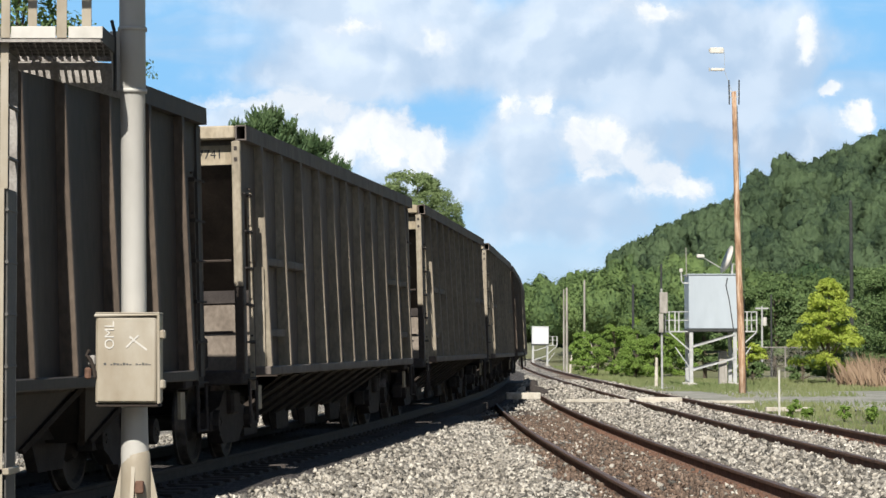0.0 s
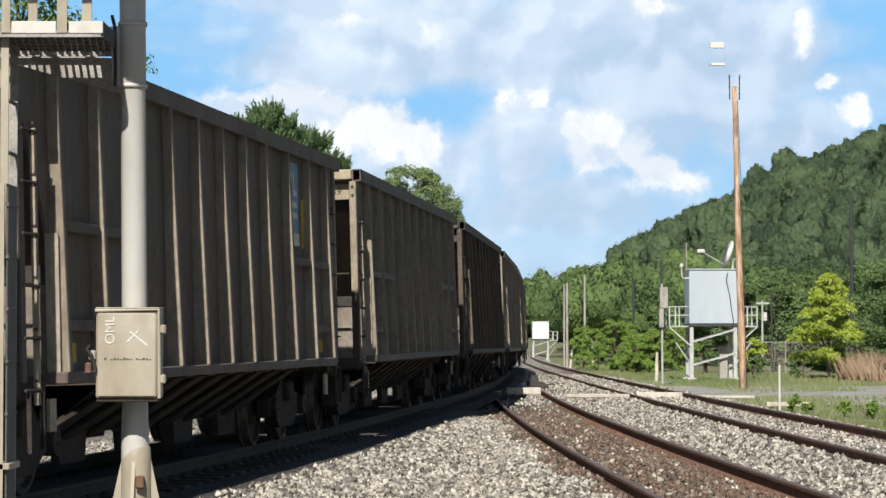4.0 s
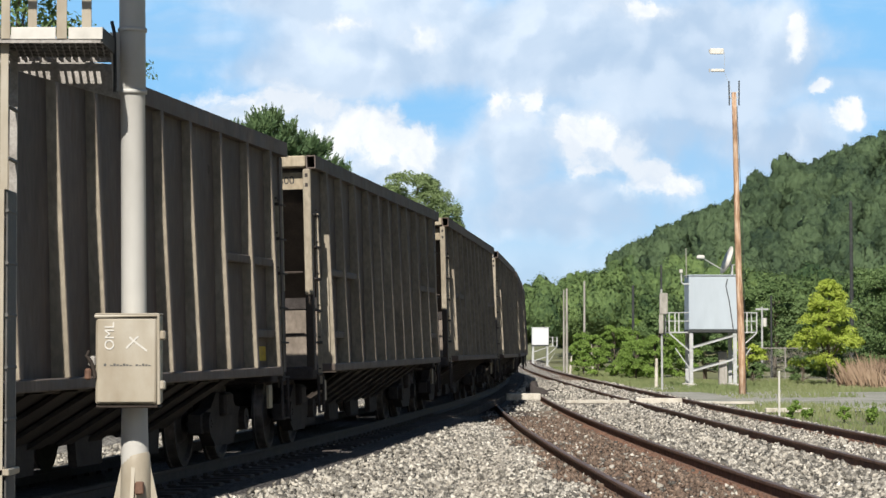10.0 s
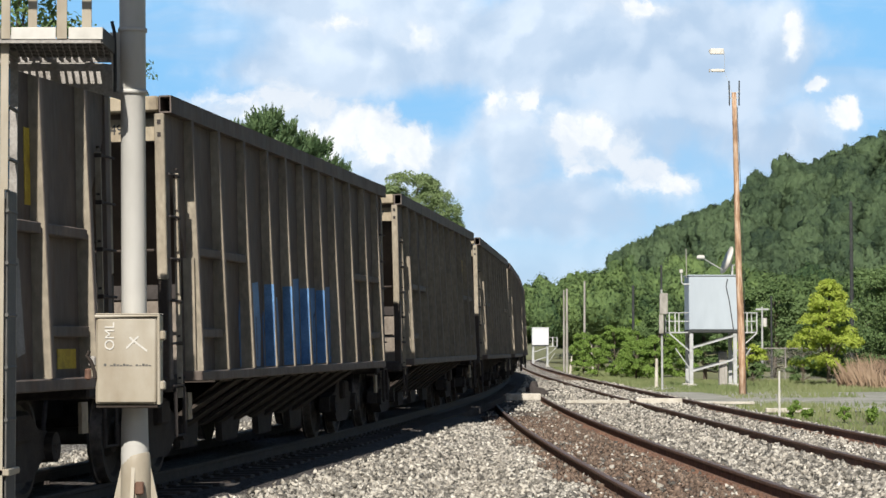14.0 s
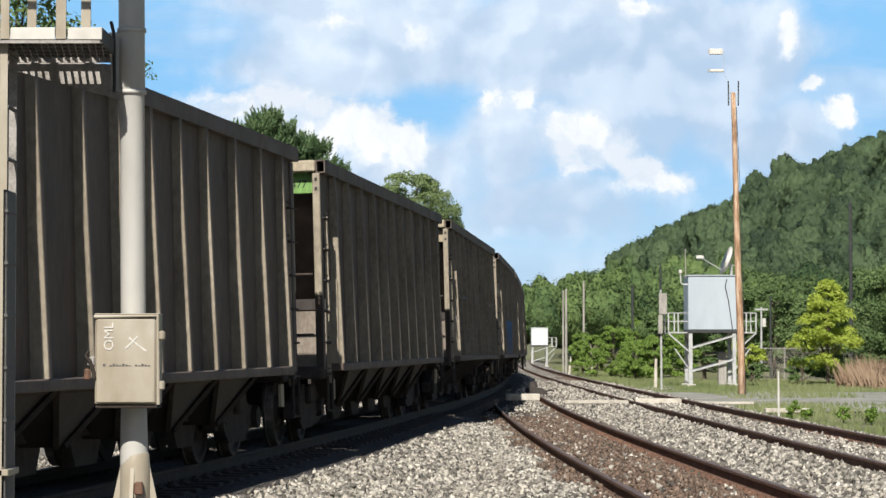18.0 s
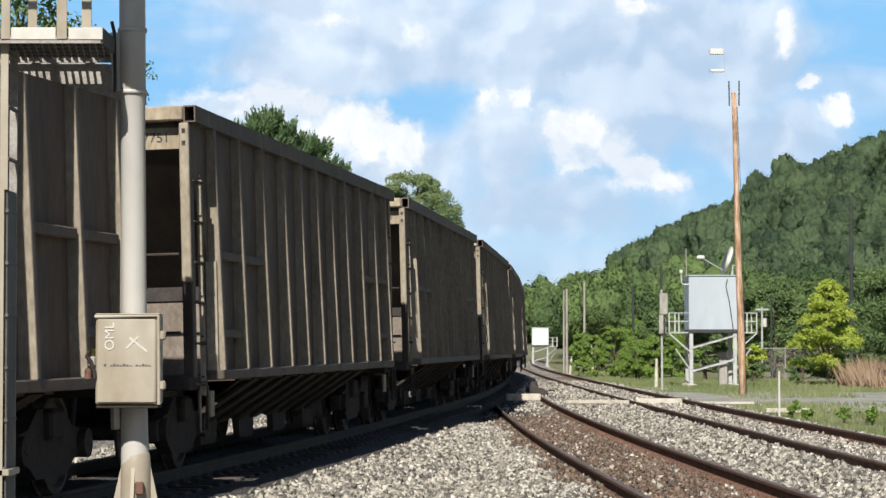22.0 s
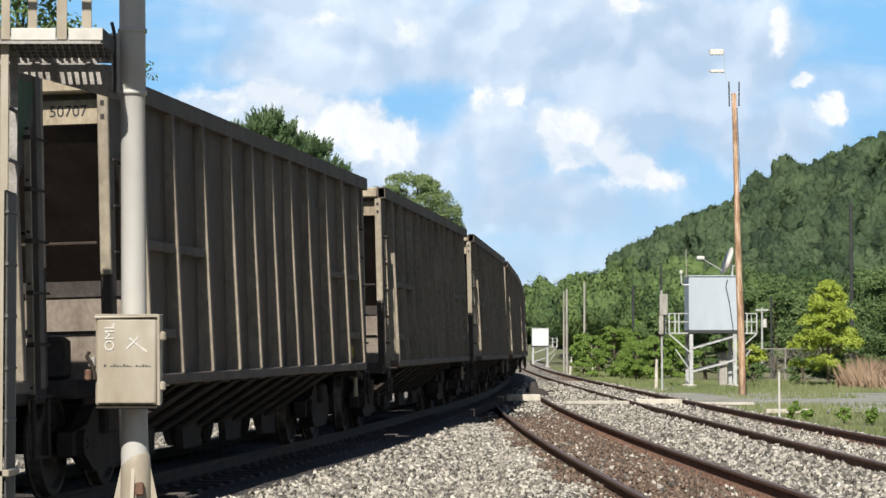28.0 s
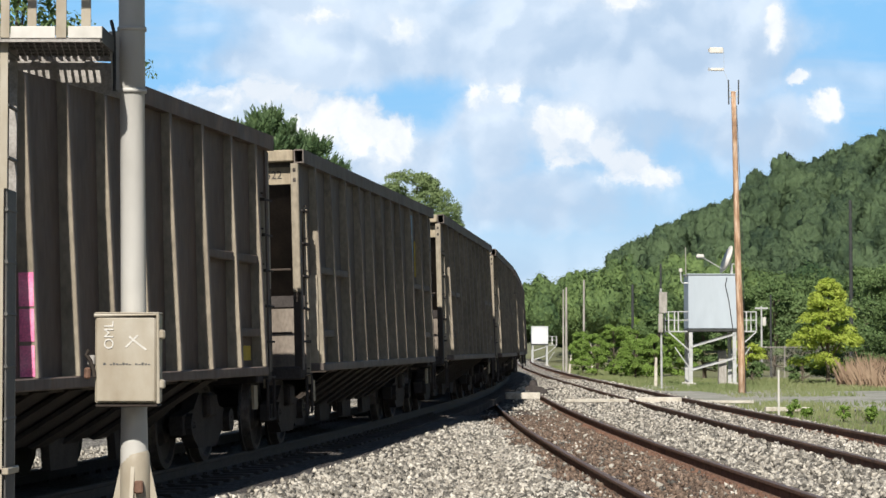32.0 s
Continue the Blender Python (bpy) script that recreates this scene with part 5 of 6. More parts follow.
    part("end_plate", Mesh().box(x1, x1 + 0.012, y0, y1, zf - 0.02, zf + 0.072), "ladder", mast, "dark end plate of the walkway")
    for a, b in ((-0.88, -0.675), (-0.612, -0.356), (-0.284, -0.088)):
        part("toe_board", Mesh().box(a, b, y0 - 0.018, y0 - 0.004, zf, zf + 0.07, 0.003), "white", mast, "white toe board")
    for a, w, front in ((-0.643, 0.05, True), (-0.322, 0.058, True), (-0.63, 0.054, False), (-0.302, 0.058, False)):
        yy = y0 - 0.012 if front else y1 - 0.02
        part("rail_post", Mesh().box(a - w / 2, a + w / 2, yy - 0.008, yy + 0.008, zf + (0.004 if front else 0), zf + 1.05), "case", mast, "cream flat railing post")
    for z in (zf + 0.55, zf + 1.05):
        part("hand_rail", Mesh().box(-1.2, -0.13, y0 - 0.002, y0 + 0.012, z - 0.02, z + 0.02), "case", mast)
    yy = y1 + 0.06
    q = [(-0.95, 3.06), (-0.06, 2.81), (-0.06, 3.03), (-0.8, 3.1)]
    part("brace", Mesh().hexa([(x, yy - 0.005, z) for x, z in q] + [(x, yy + 0.005, z) for x, z in q]), "grate", mast, "flat diagonal brace below the walkway")
    # an unseen signal, added over the walkway to shade the top of the mast
    sy0, sz0 = -1.02, 3.72
    head = part("signal_head", Mesh().prism([(-0.12 + 0.3 * math.cos(a * math.pi / 8), sz0 + 0.62 + (0.32 if math.sin(a * math.pi / 8) > 0 else -0.32) + 0.3 * math.sin(a * math.pi / 8)) for a in range(16)], 1, sy0 - 0.01, sy0 + 0.01), "black", mast, "black oval backboard, added unseen to shade the mast")
    for k in range(3):
        zz = sz0 + 0.28 + 0.34 * k
        part("signal_hood", Mesh().tube(((-0.12, sy0 - 0.02, zz), (-0.12, sy0 - 0.26, zz)), 0.11, 14), "black", head, "black lamp hood of the added signal")
    part("signal_arm", Mesh().beam((-0.12, sy0 + 0.01, sz0 + 0.62), (0.0, 0.0, sz0 + 0.62), 0.08, 0.08), "case", head)
    part("bracket", Mesh().prism(((-0.125, 3.19), (-0.06, 3.19), (-0.06, 2.84), (-0.105, 2.84)), 1, -0.03, -0.018), "mast", mast)
    part("cable", Mesh().tube(((-0.11, -0.05, 3.25), (-0.09, -0.08, 3.18), (-0.085, -0.08, 2.9), (-0.088, -0.07, 2.83)), 0.011, 6), "black", mast, "black cable strapped to the mast")
    # ladder beside the mast
    lx = -0.637
    st = Mesh()
    st.box(lx - 0.045, lx + 0.0, -0.55, -0.535, 2.22, 3.15)
    part("ladder_stile", st, "case", mast, "cream flat ladder stile")
    part("ladder_side", Mesh().box(lx - 0.012, lx, -0.532, -0.24, -0.55, 2.22, 0.004), "ladder", mast, "dark grey ladder side plate")
    part("ladder_stile", Mesh().box(lx - 0.05, lx - 0.016, -0.57, -0.555, -0.55, 2.22), "case", mast, "cream flat ladder stile")
    part("ladder_stile", Mesh().box(lx - 0.045, lx, -0.235, -0.22, -0.55, 3.15), "grate", mast)
    z = -0.3
    while z < 3.1:
        part("rung", Mesh().tube(((lx - 0.004, -0.545, z), (lx - 0.004, -0.225, z)), 0.012, 6), "ladder", mast)
        z += 0.3
    part("ladder_clamp", Mesh().box(lx - 0.06, lx + 0.022, -0.57, -0.2, 0.58, 0.62, 0.006), "case", mast)
    return mast


signal_mast()


# ---- equipment huts on stilts ----
def stilt_hut(name, label, x, y, w, d, floor, h, rail_left=True, rich=True, skin="hut"):
    z0 = float(land_z(x, y))
    hut = thing(name, label, "equipment hut", Matrix.Translation((x, y, z0)))
    floor, top = floor - z0, floor - z0 + h
    b = part("cabin", Mesh().box(-w / 2, w / 2, 0, d, floor, top, 0.03), skin, hut, "pale enamel cabin")
    part("cabin_roof", Mesh().box(-w / 2 - 0.05, w / 2 + 0.05, -0.06, d + 0.05, top, top + 0.06, 0.02), skin, b)
    part("cabin_plinth", Mesh().box(-w / 2 - 0.03, w / 2 + 0.03, -0.03, d + 0.03, floor - 0.14, floor, 0.01), "darkpole", b)
    k = 5
    for i in range(k):
        xx = -w / 2 + w * (i + 0.5) / k
        part("panel_seam", Mesh().box(xx - 0.006, xx + 0.006, -0.006, 0.0, floor + 0.05, top - 0.06), "hut", b)
    for sx in (-1, 1):
        for yy in (0.12, d - 0.12):
            part("leg", Mesh().box(sx * (w / 2 - 0.12) - 0.09, sx * (w / 2 - 0.12) + 0.09, yy - 0.09, yy + 0.09, 0.18, floor - 0.14), "galv", hut, "galvanised square leg")
            part("footing", Mesh().box(sx * (w / 2 - 0.12) - 0.24, sx * (w / 2 - 0.12) + 0.24, yy - 0.24, yy + 0.24, -0.3, 0.2, 0.03), "concrete", hut, "concrete footing")
        part("side_brace", Mesh().beam((sx * (w / 2 - 0.12), 0.12, 0.35), (sx * (w / 2 - 0.12), d - 0.12, floor - 0.3), 0.05, 0.08), "galv", hut)
    f = floor - 0.14
    for yy in (0.12, d - 0.12):
        for za, zb in ((0.3, 0.52), (0.72, 0.95)):
            part("cross_brace", Mesh().beam((-w / 2 + 0.12, yy - 0.1, f * za), (w / 2 - 0.12, yy - 0.1, f * zb), 0.05, 0.09), "galv", hut, "slanting steel brace")
    for sx in (-1, 1) if rail_left else (1,):
        a, e = sx * w / 2, sx * (w / 2 + 0.95)
        lo, hi = sorted((a, e))
        part("catwalk", Mesh().box(lo, hi, 0.1, d, floor - 0.16, floor - 0.1), "galv", hut, "narrow steel catwalk")
        for xx in (e, (a + e) / 2):
            for yy in (0.13, d - 0.1):
                part("catwalk_post", Mesh().box(xx - 0.03, xx + 0.03, yy - 0.03, yy + 0.03, floor - 0.1, floor + 0.85), "galv", hut)
        for zz in (floor + 0.42, floor + 0.83):
            part("catwalk_rail", Mesh().beam((e, 0.13, zz), (e, d - 0.1, zz), 0.04, 0.04), "galv", hut)
            part("catwalk_rail", Mesh().beam((a, 0.13, zz), (e, 0.13, zz), 0.04, 0.04), "galv", hut)
        part("catwalk_strut", Mesh().beam((e, 0.13, floor - 0.16), (a - sx * 0.05, 0.13, floor - 1.05), 0.06, 0.06), "galv", hut)
        part("catwalk_strut", Mesh().beam((e - sx * 0.3, 0.13, floor - 0.9), (a - sx * 0.05, 0.13, floor - 1.9), 0.05, 0.05), "galv", hut)
    if rich:
        part("vent_pipe", Mesh().tube(((-w / 2, 0.1, top - 0.4), (-w / 2 - 0.26, 0.1, top - 0.4), (-w / 2 - 0.34, 0.1, top - 0.3), (-w / 2 - 0.36, 0.1, top + 0.18)), 0.035, 8), "galv", hut, "bent white vent pipe")
        part("vent_cap", Mesh().tube(((-w / 2 - 0.36, 0.1, top + 0.16), (-w / 2 - 0.36, 0.1, top + 0.32)), (0.09, 0.08), 10), "white", hut)
        part("whip_aerial", Mesh().tube(((-w / 2 - 0.08, 0.3, top - 0.1), (-w / 2 - 0.1, 0.3, top + 1.35)), 0.02, 6), "greypole", hut, "thin whip aerial")
        dish = Mesh()
        ctr, ax = Vector((0.74, 0.5, top + 0.78)), Vector((-0.93, -0.12, 0.36)).normalized()
        u = ax.orthogonal().normalized()
        v = ax.cross(u)
        rings = []
        for r in (0.72, 0.66, 0.5, 0.3, 0.05):
            rings.append([ctr + ax * (0.22 * (r / 0.7) ** 2 - 0.2) + (u * math.cos(j * math.pi / 10) + v * math.sin(j * math.pi / 10)) * r for j in range(20)])
        back = [[p - ax * 0.03 for p in r] for r in reversed(rings)]
        dish.loft(rings + back)
        part("dish", dish, "white", hut, "white satellite dish", smooth=True)
        part("dish_mount", Mesh().tube(((0.98, 0.5, top), tuple(ctr - ax * 0.2)), 0.04, 8), "galv", hut)
        part("dish_arm", Mesh().tube((tuple(ctr - u * 0.1 + Vector((-0.2, 0, -0.55))), tuple(ctr + Vector((-1.25, -0.25, 0.12)))), 0.025, 6), "galv", hut)
        part("dish_feed", Mesh().box(ctr.x - 1.5, ctr.x - 1.12, ctr.y - 0.32, ctr.y - 0.12, ctr.z + 0.06, ctr.z + 0.24, 0.04), "white", hut, "white receiver on the dish arm")
        part("t_aerial", Mesh().beam((0.78, 0.4, top + 0.55), (1.2, 0.4, top + 0.55), 0.04, 0.04).beam((1.0, 0.4, top), (1.0, 0.4, top + 0.55), 0.05, 0.05), "galv", hut)
        part("cable", Mesh().tube(((0.7, -0.03, top - 0.15), (0.62, -0.03, top - 0.5), (0.78, -0.03, top - 1.2), (0.95, -0.03, floor + 0.2), (0.98, -0.03, floor - 0.1)), 0.022, 6), "black", hut, "black cable hanging down the cabin")
        part("equipment_box", Mesh().box(0.45, 0.85, d - 0.8, d - 0.3, 0.0, floor * 0.62, 0.03), "greypole", hut)
    return hut


stilt_hut("equipment_hut", "pale blue grey signal equipment hut on galvanised stilts", 13.16, 123.0, 2.37, 2.3, 2.31, 2.62)
stilt_hut("far_equipment_hut", "small white equipment hut on stilts far down the line", 10.6, 275.0, 1.8, 1.8, 1.9, 1.86, rail_left=False, rich=False, skin="hut_white")


# ---- poles ----
def utility_pole():
    x, y = 12.46, 105.0
    z0 = float(land_z(x, y))
    p = thing("utility_pole", "tall orange brown timber pole leaning slightly, with aerials on top", "utility pole", Matrix.Translation((x, y, z0)))
    h = 12.06 - z0
    pts = [(-0.33 * k + 0.012 * math.sin(k * 9), 0, -0.6 + (h + 0.6) * k) for k in (0, 0.15, 0.3, 0.45, 0.6, 0.75, 0.9, 1)]
    part("shaft", Mesh().tube(pts, (0.155, 0.15, 0.142, 0.134, 0.124, 0.114, 0.104, 0.1), 14), "pole", p, "weathered timber shaft", smooth=True)
    for sx in (-0.19, 0.21):
        part("aerial_panel", Mesh().tube(((-0.33 + sx, -0.05, h - 0.55), (-0.33 + sx * 1.06, -0.05, h + 0.48)), 0.028, 6), "darkpole", p, "slim dark aerial")
        part("aerial_bracket", Mesh().beam((-0.33, -0.05, h - 0.3), (-0.33 + sx, -0.05, h - 0.2), 0.04, 0.04), "galv", p)
        part("aerial_bracket", Mesh().beam((-0.33, -0.05, h - 0.05), (-0.33 + sx * 1.2, -0.05, h + 0.05), 0.03, 0.03), "galv", p)
    part("aerial_rod", Mesh().tube(((-0.36, 0, h - 0.1), (-0.71, 0, h + 0.88), (-0.71, 0, h + 1.75)), 0.006, 5), "galv", p, "thin aerial rod")
    part("flat_aerial", Mesh().box(-1.31, -0.74, -0.06, 0.06, h + 1.6, h + 1.84, 0.02), "white", p, "bright white flat aerial")
    part("flat_aerial", Mesh().box(-1.28, -0.71, -0.06, 0.06, h + 0.86, h + 0.98, 0.02), "white", p, "bright white flat aerial")
    for zz in (h + 1.72, h + 0.92):
        part("aerial_tip", Mesh().box(-1.36, -1.31, -0.04, 0.04, zz - 0.07, zz + 0.07), "greypole", p)
    part("ground_wire", Mesh().tube(((0.12, -0.12, 0), (0.02, -0.12, h * 0.5), (-0.2, -0.1, h - 0.6)), 0.012, 5), "darkpole", p)
    return p


utility_pole()


def meter_post():
    x, y = 9.78, 113.0
    z0 = float(land_z(x, y))
    p = thing("meter_post", "thin steel post carrying grey meter boxes", "meter post", Matrix.Translation((x, y, z0)))
    part("post", Mesh().tube(((0.02, 0, -0.3), (0, 0, 4.55)), 0.05, 10), "galv", p)
    part("meter_box", Mesh().box(-0.1, 0.26, -0.2, -0.03, 2.92 - z0, 3.86 - z0, 0.02), "greypole", p, "weathered grey meter box")
    part("meter_box", Mesh().box(-0.13, 0.07, -0.18, -0.03, 2.05 - z0, 2.9 - z0, 0.02), "greypole", p)
    part("conduit", Mesh().tube(((0.14, -0.1, 2.9 - z0), (0.14, -0.1, 2.0 - z0), (0.3, -0.1, 1.9 - z0)), 0.03, 6), "darkpole", p)
    return p


meter_post()


def plain_pole(name, label, x, y, h, r, mat, lean=0.0, arm=0.0):
    z0 = float(land_z(x, y))
    p = thing(name, label, "pole", Matrix.Translation((x, y, z0)))
    part("shaft", Mesh().tube(((0, 0, -0.4), (lean * 0.5, 0, h * 0.5), (lean, 0, h)), (r, r * 0.9, r * 0.75), 10), mat, p)
    part("pole_cap", Mesh().tube(((lean, 0, h), (lean, 0, h + r)), (r * 0.9, r * 0.4), 8), mat, p)
    if arm:
        part("cross_arm", Mesh().box(lean - arm, lean + arm, -0.06, 0.06, h - 0.12, h - 0.02), mat, p)
        part("insulator", Mesh().tube(((lean + arm * 0.4, -0.1, h - 1.1), (lean + arm * 0.4, -0.1, h - 0.6)), 0.12, 8), "white", p)
    return p


plain_pole("marker_post", "slim white marker post beside the far track", 8.06, 60.6, 1.3, 0.03, "white")
plain_pole("timber_pole", "pale grey weathered timber pole", 10.05, 205.0, 6.75, 0.11, "greypole")
plain_pole("timber_pole", "pale grey weathered timber pole", 10.14, 212.0, 6.8, 0.08, "greypole")
plain_pole("timber_pole", "thin grey green timber pole", 10.9, 195.0, 7.1, 0.1, "greypole", 0.03)
plain_pole("stub_post", "short pale timber stub", 10.2, 121.0, 1.35, 0.09, "plank", 0.03)
plain_pole("stub_post", "short pale timber stub", 9.5, 190.0, 1.3, 0.1, "plank", 0.2)
plain_pole("stub_post", "short pale timber stub", 11.9, 200.0, 2.5, 0.09, "plank", -0.2)
plain_pole("steel_pole", "dark slim steel pole before the woods", 12.8, 170.0, 6.1, 0.11, "darkpole")
plain_pole("steel_pole", "dark slim steel pole before the woods", 14.7, 170.0, 7.5, 0.09, "darkpole")
plain_pole("steel_pole", "tall dark steel pole in front of trees", 24.3, 150.0, 10.6, 0.13, "darkpole", -0.03)
plain_pole("steel_pole", "dark slim steel pole before the woods", 20.8, 160.0, 5.2, 0.08, "darkpole")
plain_pole("lamp_pole", "small pole with a cross arm and white insulator", 18.95, 150.0, 4.3, 0.07, "galv", 0.0, 0.38)

# ---- crossing planks, switch machine, fence ----
for x0, x1, y, z0, z1, d in ((1.80, 2.78, 72.0, -0.12, 0.07, 0.45), (3.45, 5.25, 71.2, -0.2, -0.1, 0.3), (5.44, 6.74, 71.2, -0.24, -0.05, 0.4), (6.98, 8.9, 72.2, -0.24, -0.16, 0.4), (8.95, 10.2, 70.0, -0.42, -0.3, 0.3)):
    ob = thing("crossing_plank", "bleached pale timber plank laid across the tracks", "plank", Matrix.Translation(((x0 + x1) / 2, y, z0)), group="planks of the track crossing",
               mesh=Mesh().box(-(x1 - x0) / 2, (x1 - x0) / 2, 0, d, 0, z1 - z0, 0.015), mats="plank")


def switch_machine():
    x, y = 3.05, 82.0
    z0 = -0.32
    s = thing("switch_machine", "black track switch machine beside the rails", "switch machine", Matrix.Translation((x, y, z0)))
    part("machine_base", Mesh().box(-0.45, 0.42, -0.3, 0.5, 0, 0.12, 0.02), "under", s)
    part("machine_case", Mesh().prism(((-0.4, 0.12), (0.3, 0.12), (0.38, 0.24), (0.2, 0.4), (-0.2, 0.46), (-0.4, 0.4)), 1, -0.25, 0.4), "under", s, "rounded black machine case")
    part("motor_cap", Mesh().tube(((-0.1, 0.0, 0.44), (-0.1, 0.0, 0.62)), (0.16, 0.1), 12), "under", s)
    part("throw_lever", Mesh().tube(((0.3, 0.1, 0.3), (0.5, 0.1, 0.34), (0.58, 0.1, 0.3)), 0.03, 6), "under", s)
    part("cover_plate", Mesh().box(-0.52, -0.38, -0.32, -0.26, 0.3, 0.42, 0.01), "plank", s)
    return s


switch_machine()


def chain_fence():
    y = 146.0
    f = thing("chain_link_fence", "dull grey chain link fence before the trees", "fence", Matrix.Translation((0, 0, 0)))
    a, b = 17.2, 27.5
    x = a
    i = 0
    while x <= b + 0.01:
        z = float(land_z(x, y))
        part("fence_post", Mesh().tube(((x, y, z - 0.2), (x, y, z + 2.0)), 0.04, 8), "greypole", f)
        x += 2.575
    z = float(land_z(a, y))
    part("top_rail", Mesh().tube(((a, y, z + 1.95), (b, y, z + 1.95)), 0.03, 6), "greypole", f)
    w = Mesh()
    k = a
    while k < b:
        for s in (-1, 1):
            k2 = k + s * 1.9
            if a <= k2 <= b:
                w.beam((k, y, z + 0.05), (k2, y, z + 1.95), 0.006, 0.006)
        k += 0.11
    tagged(part("wire_mesh", w, "greypole", f, "woven wire mesh"), kind="stuff")


chain_fence()
# ---- trees, bushes, woods, grass ----
def crown_quads(rng, lobes, per, size, up=0.25, long=1.5, upright=False, loose=0.45):
    """Leaf sprays on the shells of many small lobes: (x, y, z, radius) each."""
    cs, ns = [], []
    for x, y, z, r in lobes:
        d = unit(per, rng)
        d[:, 2] = np.where(d[:, 2] < -0.35, -d[:, 2] * 0.6, d[:, 2])
        rr = r * rng.uniform(0.72, 1.08, per)[:, None]
        cs.append(np.array([x, y, z]) + d * rr * np.array([1, 1, 0.82]))
        ns.append(d + np.array([0, 0, up]))
    c, nn = np.concatenate(cs), np.concatenate(ns)
    s = size * rng.uniform(0.6, 1.35, len(c))
    return leaf_quads(c, nn, s, rng, long, upright, loose)


def crown_lobes(rng, h0, h1, r, n, shape="round", lobe=1.0):
    """Centres of lobes within a crown between two heights."""
    out = []
    for _ in range(n):
        t = rng.uniform(0, 1) ** 0.85
        if shape == "round":
            w = math.sqrt(max(0.05, 1 - (2 * t - 0.85) ** 2 / 1.55))
        elif shape == "cone":
            w = 1.05 * (1 - t) ** 0.75 + 0.08
        else:
            w = 0.65 + 0.35 * math.sin(t * 3.0)
        a, k = rng.uniform(0, 2 * math.pi), rng.uniform(0.35, 1.0)
        lr = lobe * r * rng.uniform(0.2, 0.34) * (0.65 + 0.35 * w)
        out.append((math.cos(a) * r * w * k, math.sin(a) * r * w * k, h0 + (h1 - h0) * t, lr))
    return out


def feathers(rng, lobes, per, size, long):
    """Upright feathery sprays: leaflets in two ranks along short twigs that point up and outwards."""
    cs, us, ss = [], [], []
    for x, y, z, r in lobes:
        d = unit(per, rng)
        d[:, 2] = np.abs(d[:, 2])
        foot = np.array([x, y, z]) + d * r * 0.6
        axis = d * 0.55 + np.array([0, 0, 0.85]) + rng.normal(size=(per, 3)) * 0.18
        axis /= np.linalg.norm(axis, axis=1)[:, None]
        flat = np.cross(axis, unit(per, rng))
        flat /= np.linalg.norm(flat, axis=1)[:, None]
        ln = rng.uniform(0.5, 1.05, per)[:, None]
        for k in range(12):
            t = k / 11
            out = axis * (0.55 + 0.5 * t) + flat * (1 if k % 2 else -1) * (0.85 - 0.6 * t)
            out /= np.linalg.norm(out, axis=1)[:, None]
            sz = size * (1.15 - 0.55 * t) * rng.uniform(0.8, 1.2, per)
            cs.append(foot + axis * ln * t + out * sz[:, None] * long * 0.5)
            us.append(out)
            ss.append(sz)
    c, u, s = np.concatenate(cs), np.concatenate(us), np.concatenate(ss)[:, None]
    w = np.cross(u, unit(len(c), rng))
    w /= np.linalg.norm(w, axis=1)[:, None]
    v = np.stack([c - u * s * long / 2, c + w * s / 2, c + u * s * long / 2, c - w * s / 2], 1).reshape(-1, 3)
    return v, np.arange(len(v)).reshape(-1, 4)


def tree(label, x, y, h, r, base, mat, lobes, per, size, seed, shape="round", long=1.5, trunk=0.18, name="tree", upright=False, lobe=1.0, feather=0):
    rng = np.random.default_rng(seed)
    z = float(land_z(x, y))
    t = thing(name, label, "tree" if name == "tree" else "bush", Matrix.Translation((x, y, z)))
    lb = crown_lobes(rng, base, h - r * 0.22, r, lobes, shape, lobe)
    wood = Mesh()
    bend = rng.normal(size=2) * 0.15
    wood.tube([(bend[0] * k, bend[1] * k, -0.3 + (h * 0.85 + 0.3) * k) for k in (0, 0.2, 0.5, 0.8, 1)], [trunk * q for q in (1.25, 1, 0.75, 0.4, 0.12)], 9)
    for lx, ly, lz, lr in lb[:: max(1, len(lb) // 14)]:
        k = max(0.12, min(0.9, (lz - 0.25 * h) / (h * 0.95)))
        wood.tube(((bend[0] * k, bend[1] * k, h * 0.85 * k), (lx * 0.5, ly * 0.5, lz - lr * 0.6), (lx * 0.95, ly * 0.95, lz)), (trunk * 0.4, trunk * 0.25, trunk * 0.08), 6)
    part("trunk", wood, "trunk", t, "grey brown trunk with forking limbs")
    v, f = feathers(rng, lb, feather, size, long) if feather else crown_quads(rng, lb, per, size, long=long, upright=upright, loose=0.7)
    part("crown", big_mesh("crown", v, f, [mat]), None, t, "uneven leafy crown")
    return t


# behind the train
for i, (x, y, h, r, n) in enumerate(((-9.2, 132.0, 14.0, 2.0, 60), (-7.6, 135.0, 13.1, 1.9, 56), (-6.0, 137.0, 11.6, 1.3, 36), (-10.8, 134.0, 13.3, 1.3, 36))):
    tree("dark green tree with upright feathery sprays behind the train", x, y, h, r, 7.0, "leaf_dark", n, 0, 0.115, 11 + i, "round", 3.2, lobe=0.8, feather=24)
tree("broad light green tree beyond the train", -2.7, 222.0, 18.1, 4.9, 6.0, "leaf_pale", 150, 330, 0.12, 17, "round", 1.7, 0.25, lobe=0.72)
tree("tall leafy tree beyond the signal mast", -15.9, 92.0, 16.5, 4.0, 4.0, "leaf_mid", 90, 150, 0.13, 18, "round", 1.8, 0.22)
tree("tall leafy tree beyond the signal mast", -12.1, 97.0, 13.6, 1.5, 5.0, "leaf_dark", 34, 34, 0.085, 16, "round", 1.8, 0.12)
